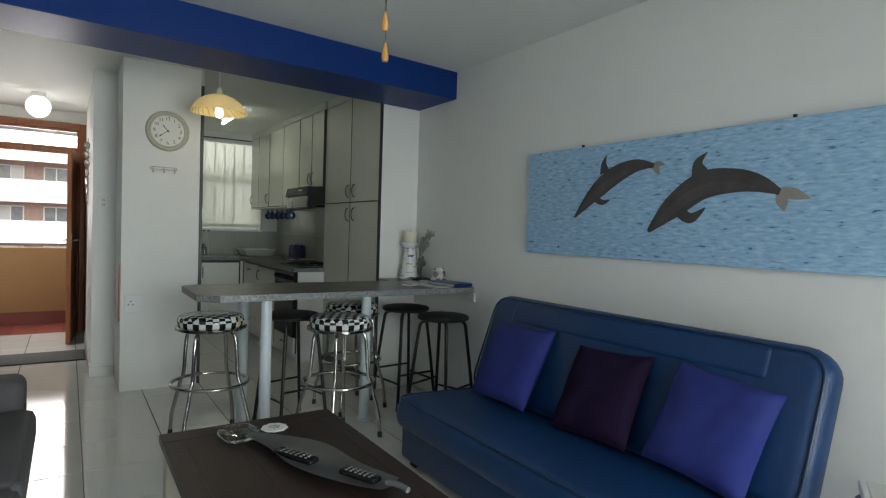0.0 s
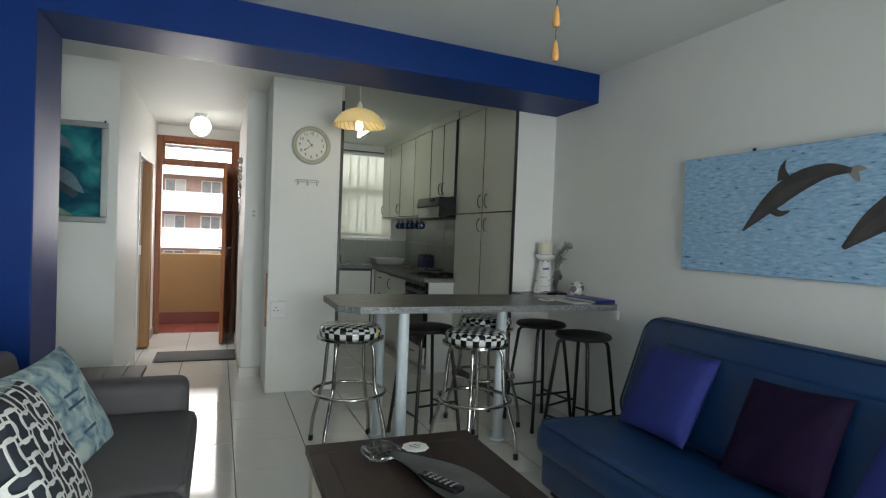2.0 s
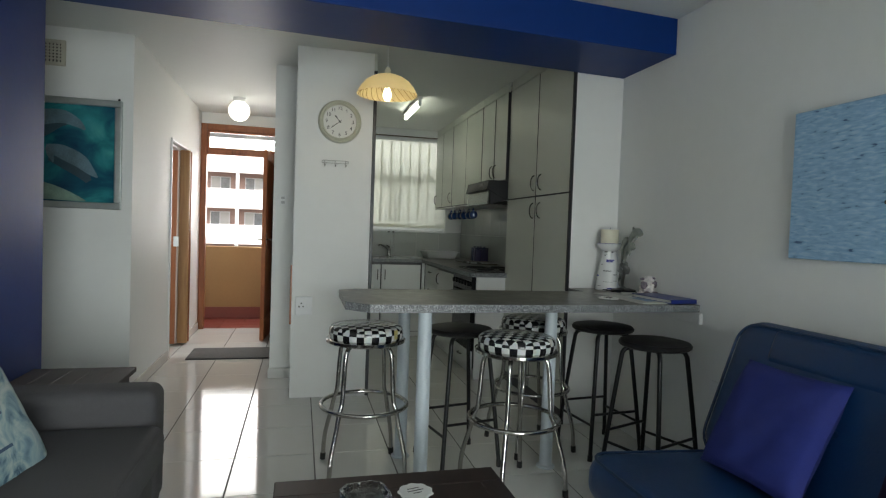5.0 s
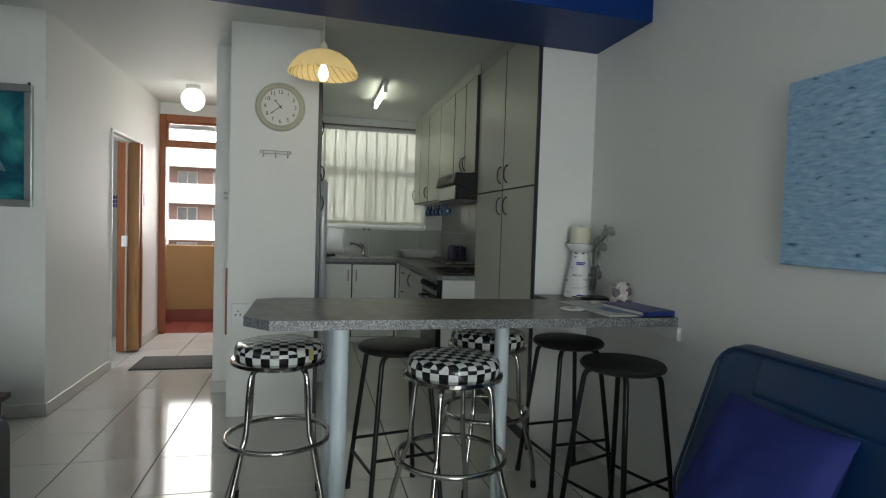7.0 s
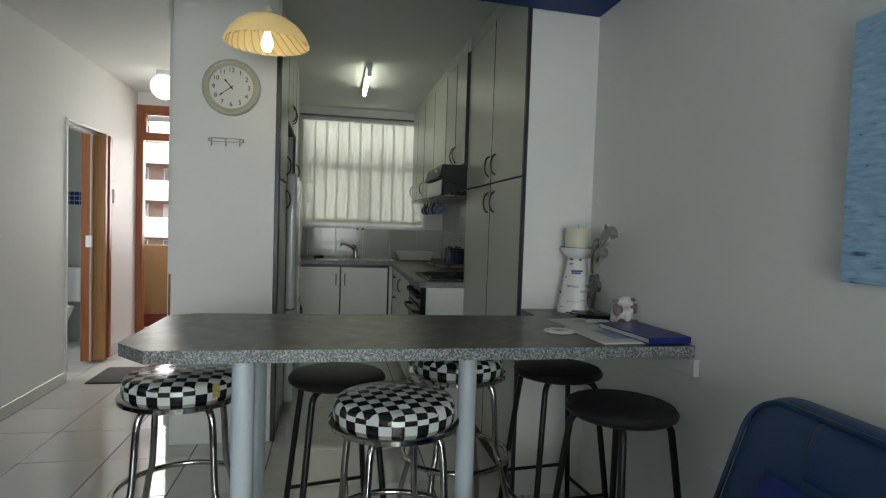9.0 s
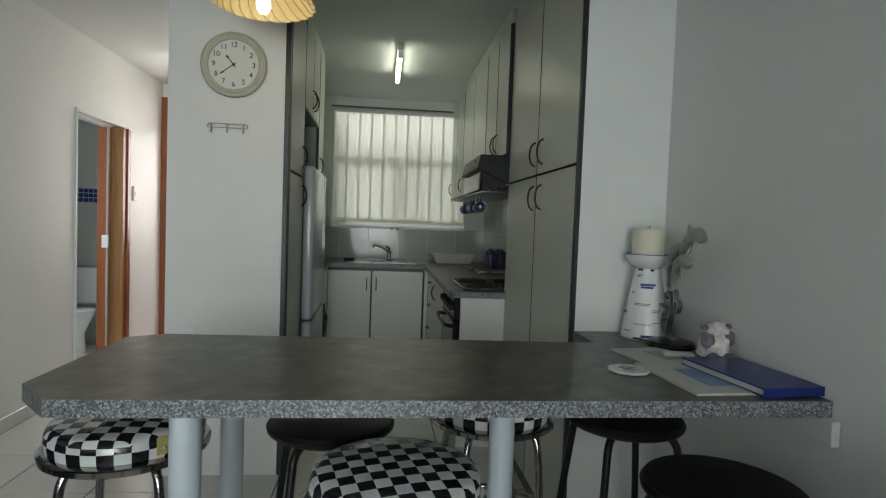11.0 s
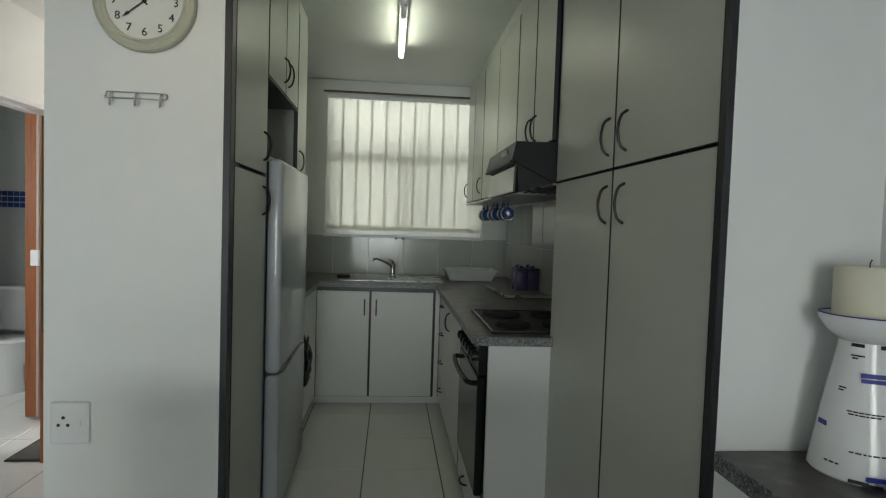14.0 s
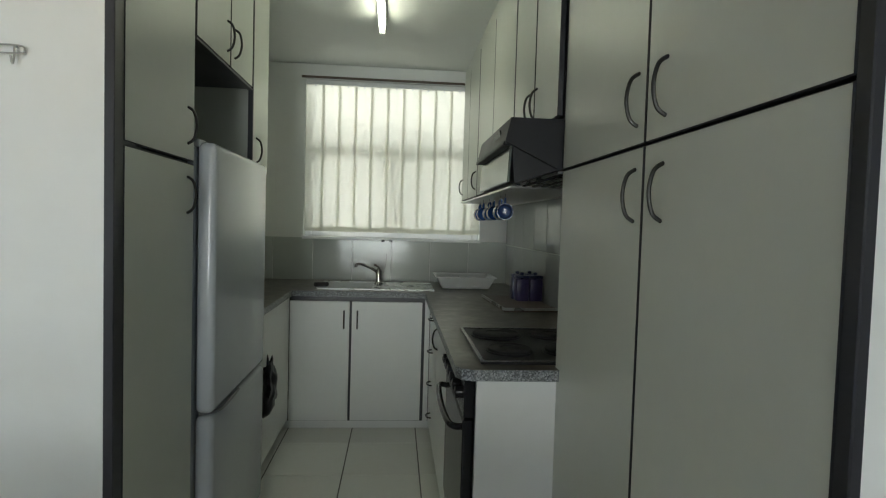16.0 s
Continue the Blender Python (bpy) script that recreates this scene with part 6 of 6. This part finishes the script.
def fridge():
    f = thing("fridge_freezer", (0, 0, 0), 0, "silver white fridge freezer with rounded doors", "fridge")
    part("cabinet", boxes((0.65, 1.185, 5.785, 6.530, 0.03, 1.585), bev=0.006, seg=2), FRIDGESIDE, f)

    def door_prism(z0, z1):
        return boxes((1.190, 1.252, 5.785, 6.530, z0, z1), bev=0.022, seg=5)
    a = part("door", door_prism(0.684, 1.600), FRIDGE, f, "upper fridge door", True)
    b = part("door", door_prism(0.05, 0.676), FRIDGE, f, "lower freezer door", True)
    part("handle", tubes((spline([(1.20, 5.800, 0.682), (1.252, 5.85, 0.680), (1.255, 6.00, 0.680), (1.25, 6.10, 0.680)], 5), 0.007)), mat("grey_grip", (0.12, 0.125, 0.13), 0.4), a, "", True)
    part("badge", boxes((1.246, 1.249, 6.42, 6.445, 1.49, 1.515), bev=0.001), STEEL, a)
    part("top_cap", boxes((0.66, 1.20, 5.790, 6.525, 1.584, 1.610), bev=0.006, seg=2), FRIDGE, f)
    for y in (5.88, 6.42):
        part("foot", lathe([(0, 0), (0.02, 0), (0.02, 0.03), (0, 0.03)], 14), RUBBER, f).location = (1.12, y, 0)
    return f


fridge()
bgm = bmesh.new()
bmesh.ops.create_icosphere(bgm, subdivisions=4, radius=1.0)
for v in bgm.verts:
    p = v.co.copy()
    v.co = Vector((p.x * 0.035 * (1.2 - p.z * 0.5), p.y * 0.07 * (1.15 - p.z * 0.55), p.z * 0.13)) * (1 + 0.55 * noise.noise(p * 1.9))
bgo = part("rubbish_bag", bgm, BAG, None, "", True)
bgo.location = (1.215, 6.80, 0.50)
tagged(bgo, "crumpled black plastic bag hanging on the cupboard door", "bag")

# ---- lamps ----
pd = thing("pendant_lamp", (1.18, 4.64, 0), 0, "amber fluted glass pendant lamp, lit, hanging over the bar", "lamp")
prof = [(0.024, 2.226), (0.060, 2.220), (0.102, 2.203), (0.138, 2.177), (0.164, 2.145), (0.181, 2.112), (0.187, 2.096)]
part("shade", lathe(prof, 192, wave=lambda a, k: 1 + (0.0 if k < 1 else 0.055 * (k / 6) ** 0.7) * (abs(math.sin(12 * (a + 0.12 * k))) - 0.3)), SHADEM, pd, "amber fluted glass shade", True)
for q in range(24):
    bm = bmesh.new()
    tube(bm, spline([((rr * 0.968 if k else rr) * math.cos(2 * math.pi * q / 24 - 0.12 * k), (rr * 0.968 if k else rr) * math.sin(2 * math.pi * q / 24 - 0.12 * k), zz - 0.003) for k, (rr, zz) in enumerate(prof)], 3), 0.0024, 6)
    part("rib", bm, mat("amber_rib", (0.56, 0.42, 0.18), 0.3, var=0.05), pd, "", True)
part("lampholder", lathe([(0, 2.16), (0.018, 2.16), (0.020, 2.25), (0.010, 2.27), (0, 2.272)], 20), CREAM, pd, "", True)
part("bulb", lathe([(0, 2.060), (0.016, 2.065), (0.027, 2.085), (0.026, 2.108), (0.015, 2.14), (0.012, 2.16), (0, 2.16)], 20), BULB, pd, "glowing bulb", True)
part("cord", tubes(([(0, 0, 2.27), (0, 0, 2.515)], 0.0025), seg=8), WHITEPL, pd)
part("ceiling_rose", lathe([(0, 2.50), (0.025, 2.502), (0.035, 2.529), (0, 2.529)], 20), WHITEPL, pd, "", True)

fl = thing("fluorescent_light", (1.745, 0, 0), 0, "short bare fluorescent tube light on the kitchen ceiling, lit", "lamp")
part("batten", boxes((-0.022, 0.022, 6.38, 7.20, 2.490, 2.528), bev=0.003), WHITEPL, fl)
part("tube", move(lathe([(0, 0), (0.014, 0.0), (0.0155, 0.01), (0.0155, 0.72), (0.014, 0.73), (0, 0.73)], 18), pose(0, 7.145, 2.452, 90, 0, 0)), TUBEM, fl, "glowing fluorescent tube", True)
for y in (6.41, 7.165):
    part("lampholder", boxes((-0.016, 0.016, y - 0.018, y + 0.018, 2.432, 2.492), bev=0.003), WHITEPL, fl)

# ---- tiles ----
north = bpy.data.objects["wall_north"]
east = bpy.data.objects["wall_east"]
tm = part("wall_tile", boxes((0.001, 0.295, -0.008, 0.0, 0.001, 0.318), bev=0.0015), WTILE, north)
tm.location = (0.63, KY - 0.001, 0.907)
for i in range(1, 7):
    o = new("wall_tile", tm.data)
    o.parent = north
    o.location = (0.63 + i * 0.298, KY - 0.001, 0.907)
em = part("wall_tile", boxes((-0.008, 0.0, 0.001, 0.295, 0.001, 0.300), bev=0.0015), WTILE, east)
em.location = (RX - 0.001, 5.53, 0.907)
for i in range(9):
    for k in range(2):
        if i or k:
            o = new("wall_tile", em.data)
            o.parent = east
            o.location = (RX - 0.001, 5.53 + i * 0.298, 0.907 + k * 0.302)
tb = boxes((0.0030, 0.4100, 0.0018, 0.4412, -0.012, 0.0), bev=0.0018)
ft = part("tile", tb, TILE, floor)
X0, Y0, PX, PY = 0.36 - 6 * 0.413, 6.84 - 20 * 0.443, 0.413, 0.443
n = 0
for i in range(12):
    for j in range(23):
        x, y = X0 + i * PX, Y0 + j * PY
        if y + PY > 8.24 or (x < -0.98 and y < 4.2):
            continue
        o = ft if n == 0 else new("tile", ft.data)
        o.parent = floor
        o.location = (x, y, 0)
        n += 1
rt = part("tile", boxes((0.002, 0.248, 0.002, 0.248, -0.012, 0.0), bev=0.002), REDTILE, cor)
rt.location = (-1.5, 8.16, 0.001)
for i in range(12):
    for j in range(3):
        if i or j:
            o = new("tile", rt.data)
            o.parent = cor
            o.location = (-1.5 + i * 0.25, 8.16 + j * 0.25, 0.001)
